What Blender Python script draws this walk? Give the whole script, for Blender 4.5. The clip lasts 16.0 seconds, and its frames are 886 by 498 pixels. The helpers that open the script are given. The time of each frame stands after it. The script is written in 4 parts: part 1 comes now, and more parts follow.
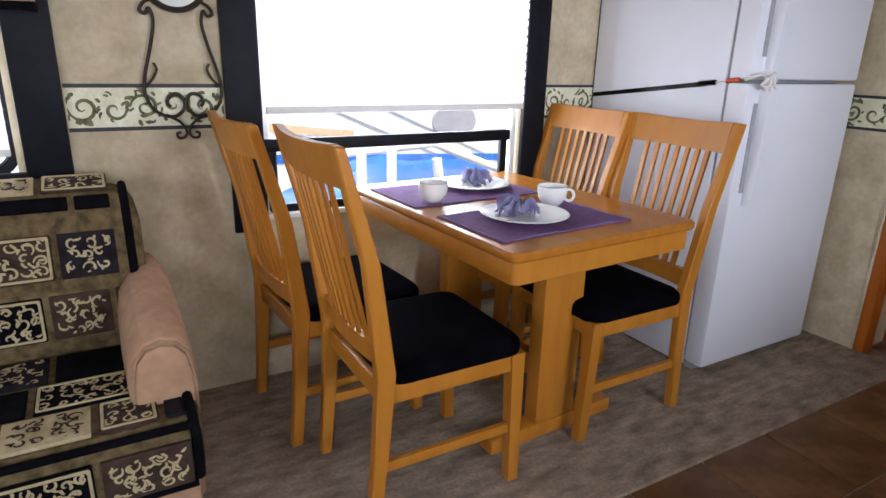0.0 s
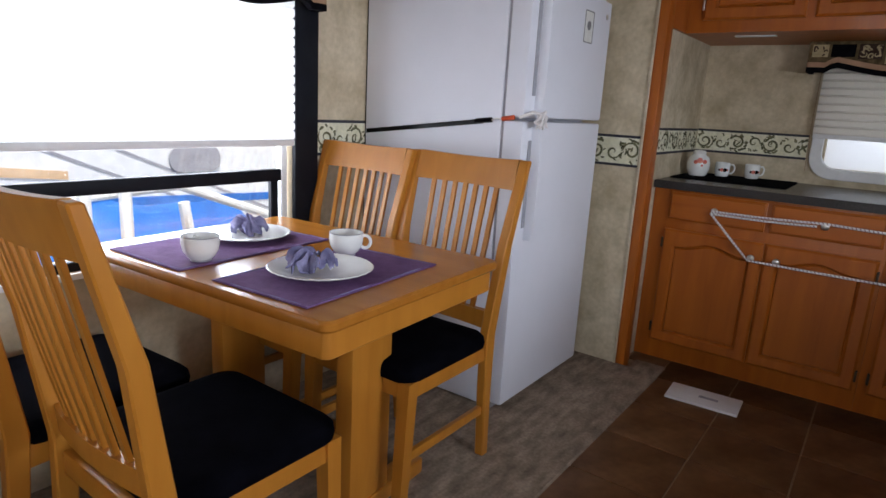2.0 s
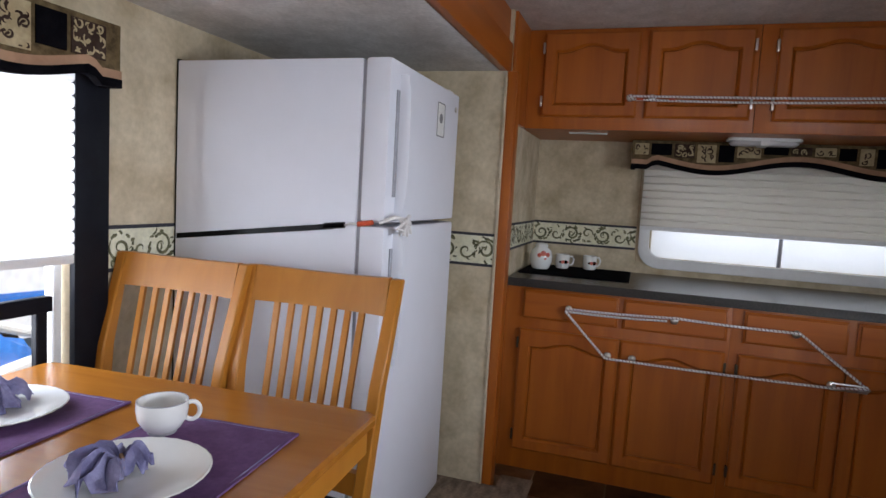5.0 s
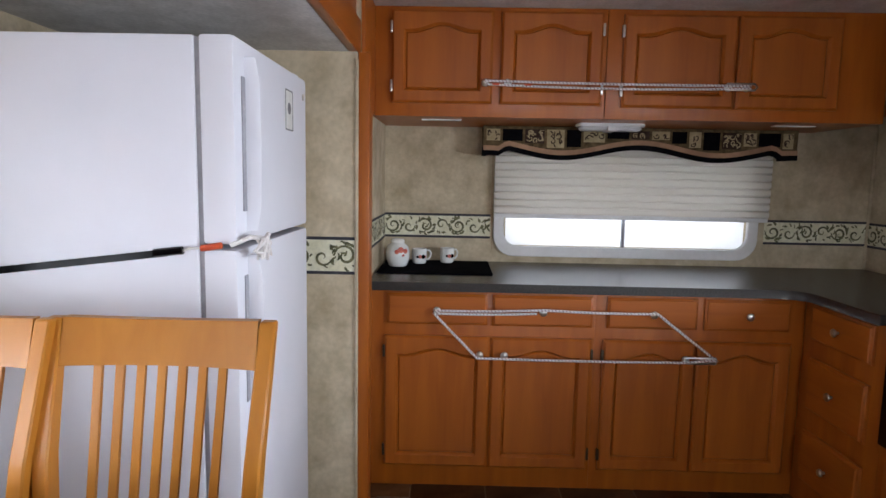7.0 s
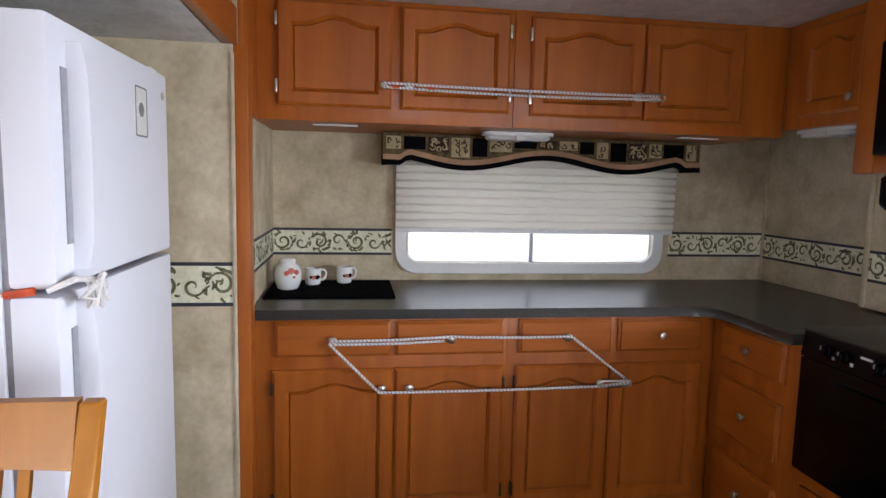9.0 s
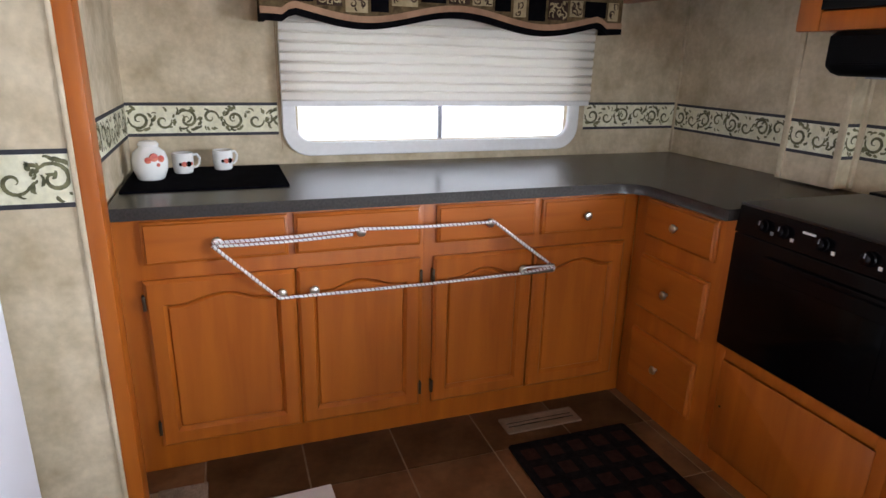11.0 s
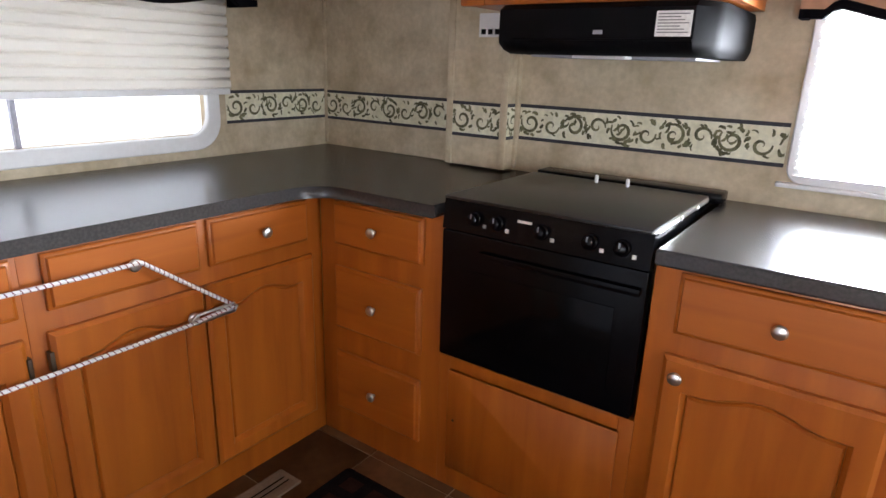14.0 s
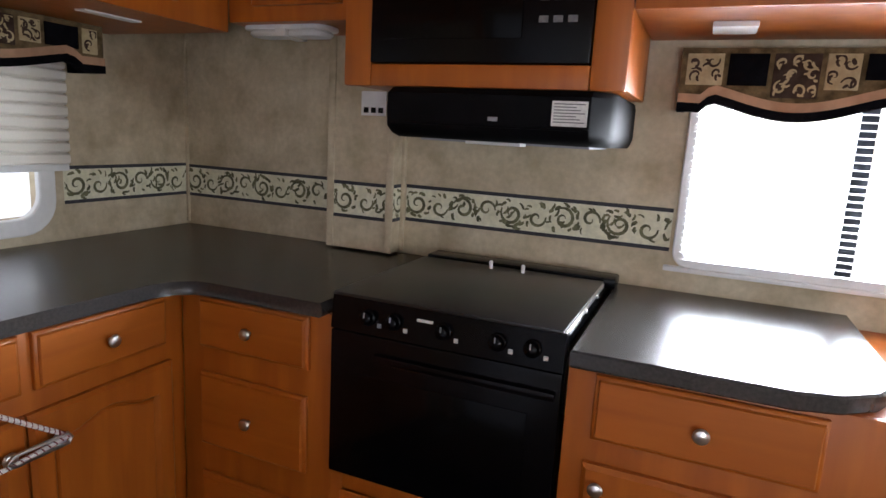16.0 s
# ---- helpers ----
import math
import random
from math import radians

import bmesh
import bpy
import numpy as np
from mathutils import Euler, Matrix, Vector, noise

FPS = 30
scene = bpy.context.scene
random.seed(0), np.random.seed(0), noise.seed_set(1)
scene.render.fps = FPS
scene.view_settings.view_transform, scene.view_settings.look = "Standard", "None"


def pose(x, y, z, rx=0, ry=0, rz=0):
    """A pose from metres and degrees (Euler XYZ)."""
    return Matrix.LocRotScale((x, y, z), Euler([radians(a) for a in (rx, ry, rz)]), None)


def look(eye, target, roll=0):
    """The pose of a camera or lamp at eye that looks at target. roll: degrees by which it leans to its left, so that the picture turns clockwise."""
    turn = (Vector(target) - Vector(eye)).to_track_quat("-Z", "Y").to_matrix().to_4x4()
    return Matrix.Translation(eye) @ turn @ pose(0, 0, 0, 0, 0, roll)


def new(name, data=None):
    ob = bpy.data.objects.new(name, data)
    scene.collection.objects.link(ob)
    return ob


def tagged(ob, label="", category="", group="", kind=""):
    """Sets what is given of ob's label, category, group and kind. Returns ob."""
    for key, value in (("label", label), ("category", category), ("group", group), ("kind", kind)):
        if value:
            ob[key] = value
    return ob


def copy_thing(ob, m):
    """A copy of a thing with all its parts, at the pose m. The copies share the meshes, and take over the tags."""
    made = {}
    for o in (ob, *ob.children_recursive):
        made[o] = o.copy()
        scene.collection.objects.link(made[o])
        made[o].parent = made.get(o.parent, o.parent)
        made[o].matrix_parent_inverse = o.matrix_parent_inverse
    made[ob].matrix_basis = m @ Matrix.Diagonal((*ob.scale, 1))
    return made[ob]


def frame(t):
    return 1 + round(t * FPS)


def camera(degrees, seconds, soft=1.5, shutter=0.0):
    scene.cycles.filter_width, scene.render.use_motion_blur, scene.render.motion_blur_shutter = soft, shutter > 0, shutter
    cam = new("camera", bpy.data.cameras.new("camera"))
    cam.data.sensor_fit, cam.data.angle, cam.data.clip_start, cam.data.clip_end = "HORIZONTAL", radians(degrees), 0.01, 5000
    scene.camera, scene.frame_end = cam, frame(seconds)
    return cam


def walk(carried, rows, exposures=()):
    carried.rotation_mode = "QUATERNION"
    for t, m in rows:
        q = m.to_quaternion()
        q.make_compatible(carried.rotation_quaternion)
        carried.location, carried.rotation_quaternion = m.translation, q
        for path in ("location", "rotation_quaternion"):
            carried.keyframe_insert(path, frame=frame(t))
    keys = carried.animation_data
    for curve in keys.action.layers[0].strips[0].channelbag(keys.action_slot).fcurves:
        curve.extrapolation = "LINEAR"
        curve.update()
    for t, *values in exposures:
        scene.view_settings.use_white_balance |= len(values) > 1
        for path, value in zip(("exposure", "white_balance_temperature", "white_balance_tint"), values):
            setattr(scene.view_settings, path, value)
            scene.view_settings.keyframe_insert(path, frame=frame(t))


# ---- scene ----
cam = camera(72.2, 16.0)
PATH = [
    (0, (0.871, 0.613, 1.236), (1.829, 2.263, 0.637), 1.5),
    (0.5, (0.853, 0.698, 1.207), (1.923, 2.269, 0.585), 2.6),
    (1, (0.838, 0.799, 1.203), (2.121, 2.231, 0.653), 2.5),
    (1.5, (0.867, 0.859, 1.198), (2.331, 2.126, 0.696), 3.7),
    (2, (0.942, 0.907, 1.213), (2.519, 2.049, 0.758), 3.2),
    (2.5, (1.026, 0.965, 1.244), (2.657, 2.059, 0.866), 3.7),
    (3, (1.072, 1.022, 1.257), (2.707, 2.123, 0.918), 3.5),
    (3.5, (1.078, 1.112, 1.266), (2.788, 2.122, 1.03), 2.6),
    (3.7, (1.085, 1.135, 1.268), (2.8, 2.092, 1.08), 2.6),
    (5.8, (1.304, 1.35, 1.301), (3.254, 1.761, 1.05), 3.4),
    (6, (1.324, 1.37, 1.303), (3.274, 1.734, 1.044), 3.2),
    (6.5, (1.411, 1.428, 1.325), (3.388, 1.567, 1.052), 1.7),
    (7, (1.46, 1.488, 1.364), (3.446, 1.519, 1.129), 1.1),
    (7.5, (1.509, 1.493, 1.41), (3.498, 1.405, 1.221), 0.6),
    (8, (1.58, 1.452, 1.41), (3.567, 1.248, 1.312), 1.8),
    (8.2, (1.6, 1.455, 1.41), (3.588, 1.232, 1.318), 1.8),
    (10.3, (1.98, 1.5, 1.386), (3.85, 1.045, 0.88), 1.1),
    (10.5, (2.005, 1.501, 1.384), (3.87, 1.0, 0.865), 1.1),
    (11, (2.069, 1.498, 1.357), (3.865, 0.852, 0.76), 1.4),
    (11.5, (2.161, 1.48, 1.341), (3.896, 0.701, 0.723), 1.6),
    (12, (2.252, 1.437, 1.324), (3.963, 0.621, 0.686), 1.3),
    (12.5, (2.323, 1.402, 1.319), (3.975, 0.458, 0.702), 1.0),
    (13, (2.424, 1.386, 1.311), (3.883, 0.16, 0.702), 1.3),
    (13.5, (2.522, 1.375, 1.313), (3.799, -0.052, 0.736), 2.0),
    (14, (2.558, 1.35, 1.302), (3.657, -0.215, 0.717), 1.9),
    (14.5, (2.558, 1.297, 1.295), (3.605, -0.302, 0.706), 1.7),
    (15, (2.562, 1.249, 1.303), (3.545, -0.411, 0.776), 2.1),
    (15.5, (2.608, 1.219, 1.324), (3.479, -0.525, 0.872), 3.0),
    (16, (2.703, 1.23, 1.347), (3.464, -0.582, 0.976), 3.2),
]
EXPOSURES = [(0.0, 0.6), (1.0, 0.55), (2.0, 0.25), (3.5, 0.1), (6.0, 0.6), (7.0, 0.85), (8.0, 1.05), (10.3, 1.2), (11.0, 1.6), (12.0, 1.85), (13.5, 1.95), (15.0, 1.95), (16.0, 1.42)]
walk(cam, [(t, look(eye, target, roll)) for t, eye, target, roll in PATH], EXPOSURES)

# ---- light ----
world = bpy.data.worlds.new("world")
scene.world = world
world.use_nodes = True
_sky = world.node_tree.nodes.new("ShaderNodeTexSky")
_sky.sky_type, _sky.sun_disc = "NISHITA", False
_sky.sun_elevation, _sky.sun_rotation = radians(64), radians(200)
world.node_tree.links.new(_sky.outputs[0], world.node_tree.nodes["Background"].inputs[0])
world.node_tree.nodes["Background"].inputs[1].default_value = 0.15


def sun(strength, elevation, azimuth):
    d = bpy.data.lights.new("sun", "SUN")
    d.energy, d.angle, d.color = strength, radians(0.6), (1.0, 0.95, 0.88)
    e, a = radians(elevation), radians(azimuth)
    o = new("sun", d)
    o.matrix_world = look((math.sin(a) * math.cos(e) * 9, math.cos(a) * math.cos(e) * 9, math.sin(e) * 9), (0, 0, 0))


def window_light(name, m, w, h, power, color=(0.82, 0.88, 1.0)):
    d = bpy.data.lights.new(name, "AREA")
    d.shape, d.size, d.size_y, d.energy, d.color = "RECTANGLE", w, h, power, color
    new(name, d).matrix_world = m


sun(5.0, 64, 200)
window_light("sky_light_dinette", look((1.96, 3.02, 1.2), (1.96, 0, 1.0)), 1.05, 0.95, 31)
window_light("sky_light_sofa", look((-0.15, 3.02, 1.25), (-0.15, 0, 1.0)), 1.35, 0.8, 62)
window_light("sky_light_counter", look((4.93, 0.57, 1.25), (0, 0.57, 1.1)), 1.3, 0.5, 9)
window_light("sky_light_sink", look((2.2, -0.95, 1.3), (2.2, 3, 1.0)), 1.05, 0.6, 70)
# added fill from the west, through an invented window out of view
window_light("fill_light_living", look((-1.8, 0.35, 1.3), (4, 0.75, 1.1)), 1.3, 0.95, 22)
# added fill from the south, behind the unseen entry window
window_light("fill_light_entry", look((0.1, -0.95, 1.3), (0.3, 3, 0.9)), 1.1, 1.1, 19)

# ---- materials ----


def material(name, color, rough=0.5, metal=0.0, second=None, scale=8.0, detail=6.0, stretch=(1, 1, 1), bump=0.0, bump_scale=60.0, spread=(0.35, 0.65),
             random_shade=0.0, coat=0.0, kind="noise", specular=0.5, vary=0.10):
    """A principled material whose colour wanders between two tones, with fine relief."""
    m = bpy.data.materials.new(name)
    m.use_nodes = True
    n, l = m.node_tree.nodes, m.node_tree.links
    p = n["Principled BSDF"]
    p.inputs["Roughness"].default_value, p.inputs["Metallic"].default_value = rough, metal
    p.inputs["Base Color"].default_value = (*color, 1)
    p.inputs["Coat Weight"].default_value = coat
    p.inputs["Specular IOR Level"].default_value = specular
    co = n.new("ShaderNodeTexCoord")
    mp = n.new("ShaderNodeMapping")
    mp.inputs["Scale"].default_value = stretch
    l.new(co.outputs["Object"], mp.inputs[0])
    if second:
        if kind == "wood":
            t = n.new("ShaderNodeTexNoise")
            t.inputs["Scale"].default_value, t.inputs["Detail"].default_value, t.inputs["Distortion"].default_value = scale, detail, 0.6
        else:
            t = n.new("ShaderNodeTexNoise")
            t.inputs["Scale"].default_value, t.inputs["Detail"].default_value = scale, detail
        l.new(mp.outputs[0], t.inputs["Vector"])
        r = n.new("ShaderNodeValToRGB")
        r.color_ramp.elements[0].position, r.color_ramp.elements[1].position = spread
        r.color_ramp.elements[0].color, r.color_ramp.elements[1].color = (*color, 1), (*second, 1)
        l.new(t.outputs["Fac"], r.inputs[0])
        out = r.outputs[0]
        t2 = n.new("ShaderNodeTexNoise")
        t2.inputs["Scale"].default_value, t2.inputs["Detail"].default_value = scale * 0.18 if kind == "wood" else scale * 5, 3
        l.new(co.outputs["Object"], t2.inputs["Vector"])
        hs = n.new("ShaderNodeHueSaturation")
        mr = n.new("ShaderNodeMapRange")
        mr.inputs[3].default_value, mr.inputs[4].default_value = 1 - vary, 1 + vary
        mr.inputs[1].default_value, mr.inputs[2].default_value = 0.3, 0.7
        l.new(t2.outputs["Fac"], mr.inputs[0])
        val = mr.outputs[0]
        if random_shade:
            ob = n.new("ShaderNodeObjectInfo")
            m2 = n.new("ShaderNodeMapRange")
            m2.inputs[3].default_value, m2.inputs[4].default_value = 1 - random_shade, 1 + random_shade
            l.new(ob.outputs["Random"], m2.inputs[0])
            mul = n.new("ShaderNodeMath")
            mul.operation = "MULTIPLY"
            l.new(val, mul.inputs[0]), l.new(m2.outputs[0], mul.inputs[1])
            val = mul.outputs[0]
        l.new(val, hs.inputs["Value"]), l.new(out, hs.inputs["Color"])
        l.new(hs.outputs[0], p.inputs["Base Color"])
    if bump:
        b, t3 = n.new("ShaderNodeBump"), n.new("ShaderNodeTexNoise")
        b.inputs["Strength"].default_value, b.inputs["Distance"].default_value = bump, 0.004
        t3.inputs["Scale"].default_value, t3.inputs["Detail"].default_value = bump_scale, 4
        l.new(mp.outputs[0], t3.inputs["Vector"]), l.new(t3.outputs["Fac"], b.inputs["Height"])
        l.new(b.outputs[0], p.inputs["Normal"])
    return m


CAB = material("cabinet_wood", (0.29, 0.066, 0.0055), 0.4, second=(0.43, 0.119, 0.0105), scale=2.4, stretch=(8, 8, 0.7), kind="wood", bump=0.025, bump_scale=20, spread=(0.22, 0.78), detail=7, specular=0.4, coat=0.06, vary=0.14)
CABH = material("cabinet_wood_cross_grain", (0.29, 0.066, 0.0055), 0.4, second=(0.43, 0.119, 0.0105), scale=2.4, stretch=(0.7, 0.7, 8), kind="wood", bump=0.025, bump_scale=20, spread=(0.22, 0.78), detail=7, specular=0.4, coat=0.06, vary=0.14)
OAK = material("honey_oak", (0.37, 0.133, 0.014), 0.36, second=(0.48, 0.195, 0.026), scale=2.4, stretch=(8, 8, 0.8), kind="wood", bump=0.02, bump_scale=20, spread=(0.2, 0.8), detail=5, specular=0.35, random_shade=0.06)
OAKT = material("honey_oak_top", (0.32, 0.11, 0.013), 0.25, second=(0.43, 0.165, 0.024), scale=3, stretch=(8, 0.8, 8), kind="wood", bump=0.02, bump_scale=20, spread=(0.2, 0.8), coat=0.15, specular=0.4)
PAPER = material("wallpaper", (0.41, 0.33, 0.212), 0.75, second=(0.6, 0.512, 0.366), scale=9, detail=10, bump=0.12, bump_scale=55, spread=(0.3, 0.7), vary=0.09)
BAND = material("border_cream", (0.66, 0.63, 0.45), 0.7, second=(0.78, 0.76, 0.6), scale=12)
LINE = material("border_line", (0.016, 0.016, 0.022), 0.6, second=(0.03, 0.03, 0.04), scale=40)
SCROLL = material("border_scroll", (0.055, 0.056, 0.024), 0.75, second=(0.19, 0.18, 0.09), scale=28, detail=4)
CEIL = material("ceiling_panel", (0.55, 0.53, 0.5), 0.85, second=(0.66, 0.64, 0.61), scale=14, bump=0.08, bump_scale=40)
WHITE = material("white_enamel", (0.70, 0.71, 0.77), 0.45, second=(0.72, 0.73, 0.79), scale=2, bump=0.03, bump_scale=220, vary=0.01, specular=0.3)
PLASTIC = material("white_plastic", (0.74, 0.74, 0.74), 0.45, second=(0.70, 0.70, 0.69), scale=9, vary=0.03)
CHINA = material("white_china", (0.8, 0.8, 0.78), 0.12, second=(0.78, 0.78, 0.76), scale=6, coat=0.4, vary=0.02)
GREY = material("door_gasket_grey", (0.28, 0.28, 0.31), 0.6, second=(0.33, 0.33, 0.36), scale=12)
BLACK = material("black_gloss", (0.0012, 0.0012, 0.0016), 0.22, second=(0.002, 0.002, 0.003), scale=6, specular=0.13)
SATIN = material("black_satin_enamel", (0.0015, 0.0015, 0.002), 0.62, second=(0.003, 0.003, 0.004), scale=9, specular=0.08)
FRAMEB = material("black_window_trim", (0.003, 0.0035, 0.007), 0.5, second=(0.006, 0.007, 0.011), scale=12, specular=0.15)
SEATB = material("black_suede", (0.0012, 0.0012, 0.0022), 0.95, second=(0.003, 0.003, 0.005), scale=14, bump=0.2, bump_scale=160, specular=0.02)
GLASST = material("dark_glass", (0.001, 0.001, 0.0013), 0.14, second=(0.0015, 0.0015, 0.002), scale=5, specular=0.12)
COUNTER = material("slate_laminate", (0.028, 0.026, 0.026), 0.27, second=(0.04, 0.037, 0.036), scale=130, detail=8, vary=0.06)
LID = material("smoked_glass_lid", (0.006, 0.005, 0.005), 0.3, second=(0.010, 0.009, 0.008), scale=20, specular=0.45)
CARPET = material("taupe_carpet", (0.17, 0.128, 0.094), 0.98, second=(0.33, 0.258, 0.195), scale=16, detail=14, stretch=(.6, 1.6, 1), bump=0.9, bump_scale=170, specular=0.05, spread=(0.32, 0.68), vary=0.16)
TILE = material("brown_floor_tile", (0.10, 0.042, 0.016), 0.42, second=(0.18, 0.088, 0.038), scale=7, detail=9, bump=0.12, bump_scale=30, random_shade=0.12, specular=0.2)
GROUT = material("grout", (0.26, 0.18, 0.11), 0.85, second=(0.32, 0.23, 0.15), scale=30)
NICKEL = material("satin_nickel", (0.62, 0.6, 0.57), 0.28, metal=1.0, second=(0.56, 0.54, 0.52), scale=30)
BRONZE = material("dark_hinge", (0.05, 0.035, 0.025), 0.45, metal=0.7, second=(0.08, 0.055, 0.035), scale=30)
IRON = material("wrought_iron", (0.02, 0.016, 0.013), 0.55, metal=0.5, second=(0.045, 0.033, 0.024), scale=40, bump=0.3, bump_scale=120)
SUEDE = material("tan_suede", (0.34, 0.2, 0.125), 0.95, second=(0.44, 0.27, 0.17), scale=7, bump=0.2, bump_scale=120, specular=0.15)
SUEDE2 = material("tan_piping", (0.25, 0.15, 0.09), 0.95, second=(0.36, 0.22, 0.14), scale=20, specular=0.15)
PURPLE = material("purple_cloth", (0.125, 0.06, 0.155), 0.92, second=(0.165, 0.088, 0.2), scale=16, bump=0.5, bump_scale=300, specular=0.15)
NAPKIN = material("lavender_cloth", (0.17, 0.16, 0.29), 0.9, second=(0.30, 0.29, 0.46), scale=22, bump=0.4, bump_scale=240, specular=0.15)
ROPE = material("white_rope", (0.66, 0.63, 0.62), 0.8, second=(0.74, 0.71, 0.70), scale=110, bump=0.5, bump_scale=200)
REDYARN = material("dark_red_yarn", (0.16, 0.03, 0.035), 0.85, second=(0.22, 0.05, 0.05), scale=90)
ORANGE = material("orange_strap", (0.6, 0.09, 0.02), 0.6, second=(0.5, 0.06, 0.02), scale=30)
RED = material("red_glaze", (0.5, 0.06, 0.05), 0.3, second=(0.65, 0.2, 0.12), scale=25)
PATCH_BLACK = material("patch_black_cloth", (0.003, 0.0027, 0.004), 0.9, second=(0.006, 0.0055, 0.007), scale=20, bump=0.3, bump_scale=200, specular=0.04)
PATCH_GREY = material("patch_grey_cloth", (0.012, 0.010, 0.013), 0.9, second=(0.024, 0.02, 0.024), scale=20, bump=0.3, bump_scale=200, specular=0.04)
PATCH_OLIVE = material("patch_olive_cloth", (0.075, 0.052, 0.026), 0.9, second=(0.17, 0.122, 0.062), scale=34, bump=0.3, bump_scale=200, specular=0.05)
PATCH_CREAM = material("patch_cream_cloth", (0.36, 0.285, 0.16), 0.9, second=(0.46, 0.375, 0.23), scale=22, bump=0.3, bump_scale=200, specular=0.1)
PATCH_BROWN = material("patch_brown_cloth", (0.035, 0.020, 0.015), 0.9, second=(0.065, 0.042, 0.032), scale=20, bump=0.3, bump_scale=200, specular=0.05)
RVWHITE = material("white_fibreglass", (0.8, 0.8, 0.8), 0.4, second=(0.74, 0.75, 0.76), scale=2)
BLUE = material("blue_tarp", (0.012, 0.11, 0.42), 0.5, second=(0.02, 0.17, 0.55), scale=3, bump=0.6, bump_scale=9)
TANSTRIPE = material("tan_vinyl_stripe", (0.62, 0.42, 0.25), 0.5, second=(0.68, 0.48, 0.3), scale=3)
GRAVEL = material("pale_gravel", (0.36, 0.35, 0.33), 0.95, second=(0.5, 0.48, 0.45), scale=6, bump=0.6, bump_scale=40)
MATRUG = material("black_rug", (0.004, 0.0035, 0.004), 0.95, second=(0.009, 0.008, 0.008), scale=40, bump=0.6, bump_scale=200, specular=0.05)
RUGSQ = material("rug_brown_squares", (0.02, 0.008, 0.006), 0.95, second=(0.03, 0.013, 0.009), scale=40, bump=0.6, bump_scale=200, specular=0.05)
PAPERTAG = material("paper_label", (0.72, 0.72, 0.7), 0.7, second=(0.66, 0.66, 0.63), scale=30)
INK = material("grey_ink", (0.15, 0.15, 0.16), 0.7, second=(0.2, 0.2, 0.2), scale=60)
VENTM = material("beige_metal_register", (0.15, 0.105, 0.068), 0.45, second=(0.19, 0.135, 0.09), scale=20)


def sheer(name, color, share):
    """Cloth that lets part of the daylight through."""
    m = bpy.data.materials.new(name)
    m.use_nodes = True
    n, l = m.node_tree.nodes, m.node_tree.links
    t, mix, p = n.new("ShaderNodeBsdfTranslucent"), n.new("ShaderNodeMixShader"), n["Principled BSDF"]
    z = n.new("ShaderNodeTexNoise")
    z.inputs["Scale"].default_value = 180
    co = n.new("ShaderNodeTexCoord")
    l.new(co.outputs["Object"], z.inputs["Vector"])
    r = n.new("ShaderNodeValToRGB")
    r.color_ramp.elements[0].color, r.color_ramp.elements[1].color = (*[c * 0.94 for c in color], 1), (*color, 1)
    l.new(z.outputs["Fac"], r.inputs[0])
    l.new(r.outputs[0], p.inputs["Base Color"]), l.new(r.outputs[0], t.inputs[0])
    p.inputs["Roughness"].default_value = 0.9
    mix.inputs[0].default_value = share
    l.new(p.outputs[0], mix.inputs[1]), l.new(t.outputs[0], mix.inputs[2])
    l.new(mix.outputs[0], n["Material Output"].inputs[0])
    return m


SHADE_N = sheer("dinette_shade_cloth", (0.84, 0.83, 0.83), 0.2)
SHADE_E = sheer("kitchen_shade_cloth", (0.76, 0.72, 0.65), 0.2)
FROST = sheer("frosted_lens", (0.85, 0.85, 0.85), 0.5)

GLASS = bpy.data.materials.new("window_glass")
GLASS.use_nodes = True
_n, _l = GLASS.node_tree.nodes, GLASS.node_tree.links
_t, _g, _m = _n.new("ShaderNodeBsdfTransparent"), _n.new("ShaderNodeBsdfGlossy"), _n.new("ShaderNodeMixShader")
_g.inputs["Roughness"].default_value = 0.02
_m.inputs[0].default_value = 0.06
_l.new(_t.outputs[0], _m.inputs[1]), _l.new(_g.outputs[0], _m.inputs[2]), _l.new(_m.outputs[0], _n["Material Output"].inputs[0])

# ---- mesh tools ----


def box(*spans, bevel=0.0, bm=None):
    """Boxes, each (x0, x1, y0, y1, z0, z1), in one bmesh, with bevelled edges."""
    out = bm or bmesh.new()
    for x0, x1, y0, y1, z0, z1 in spans:
        r = bmesh.ops.create_cube(out, size=1)
        bmesh.ops.transform(out, verts=r["verts"], matrix=Matrix.LocRotScale(((x0 + x1) / 2, (y0 + y1) / 2, (z0 + z1) / 2), None, (x1 - x0, y1 - y0, z1 - z0)))
        if bevel:
            edges = list({e for v in r["verts"] for e in v.link_edges})
            bmesh.ops.bevel(out, geom=edges, offset=bevel, segments=2, affect="EDGES", profile=0.6)
    return out


def loops(rings, cap=True, closed=True, bm=None):
    """Skins successive rings of equally many points; caps the last (and the first)."""
    out = bm or bmesh.new()
    vs = [[out.verts.new(p) for p in ring] for ring in rings]
    n = len(vs[0])
    for a, b in zip(vs, vs[1:]):
        for i in range(n if closed else n - 1):
            j = (i + 1) % n
            out.faces.new((a[i], a[j], b[j], b[i]))
    if cap:
        out.faces.new(list(reversed(vs[0])))
        out.faces.new(vs[-1])
    bmesh.ops.recalc_face_normals(out, faces=out.faces[:])
    return out


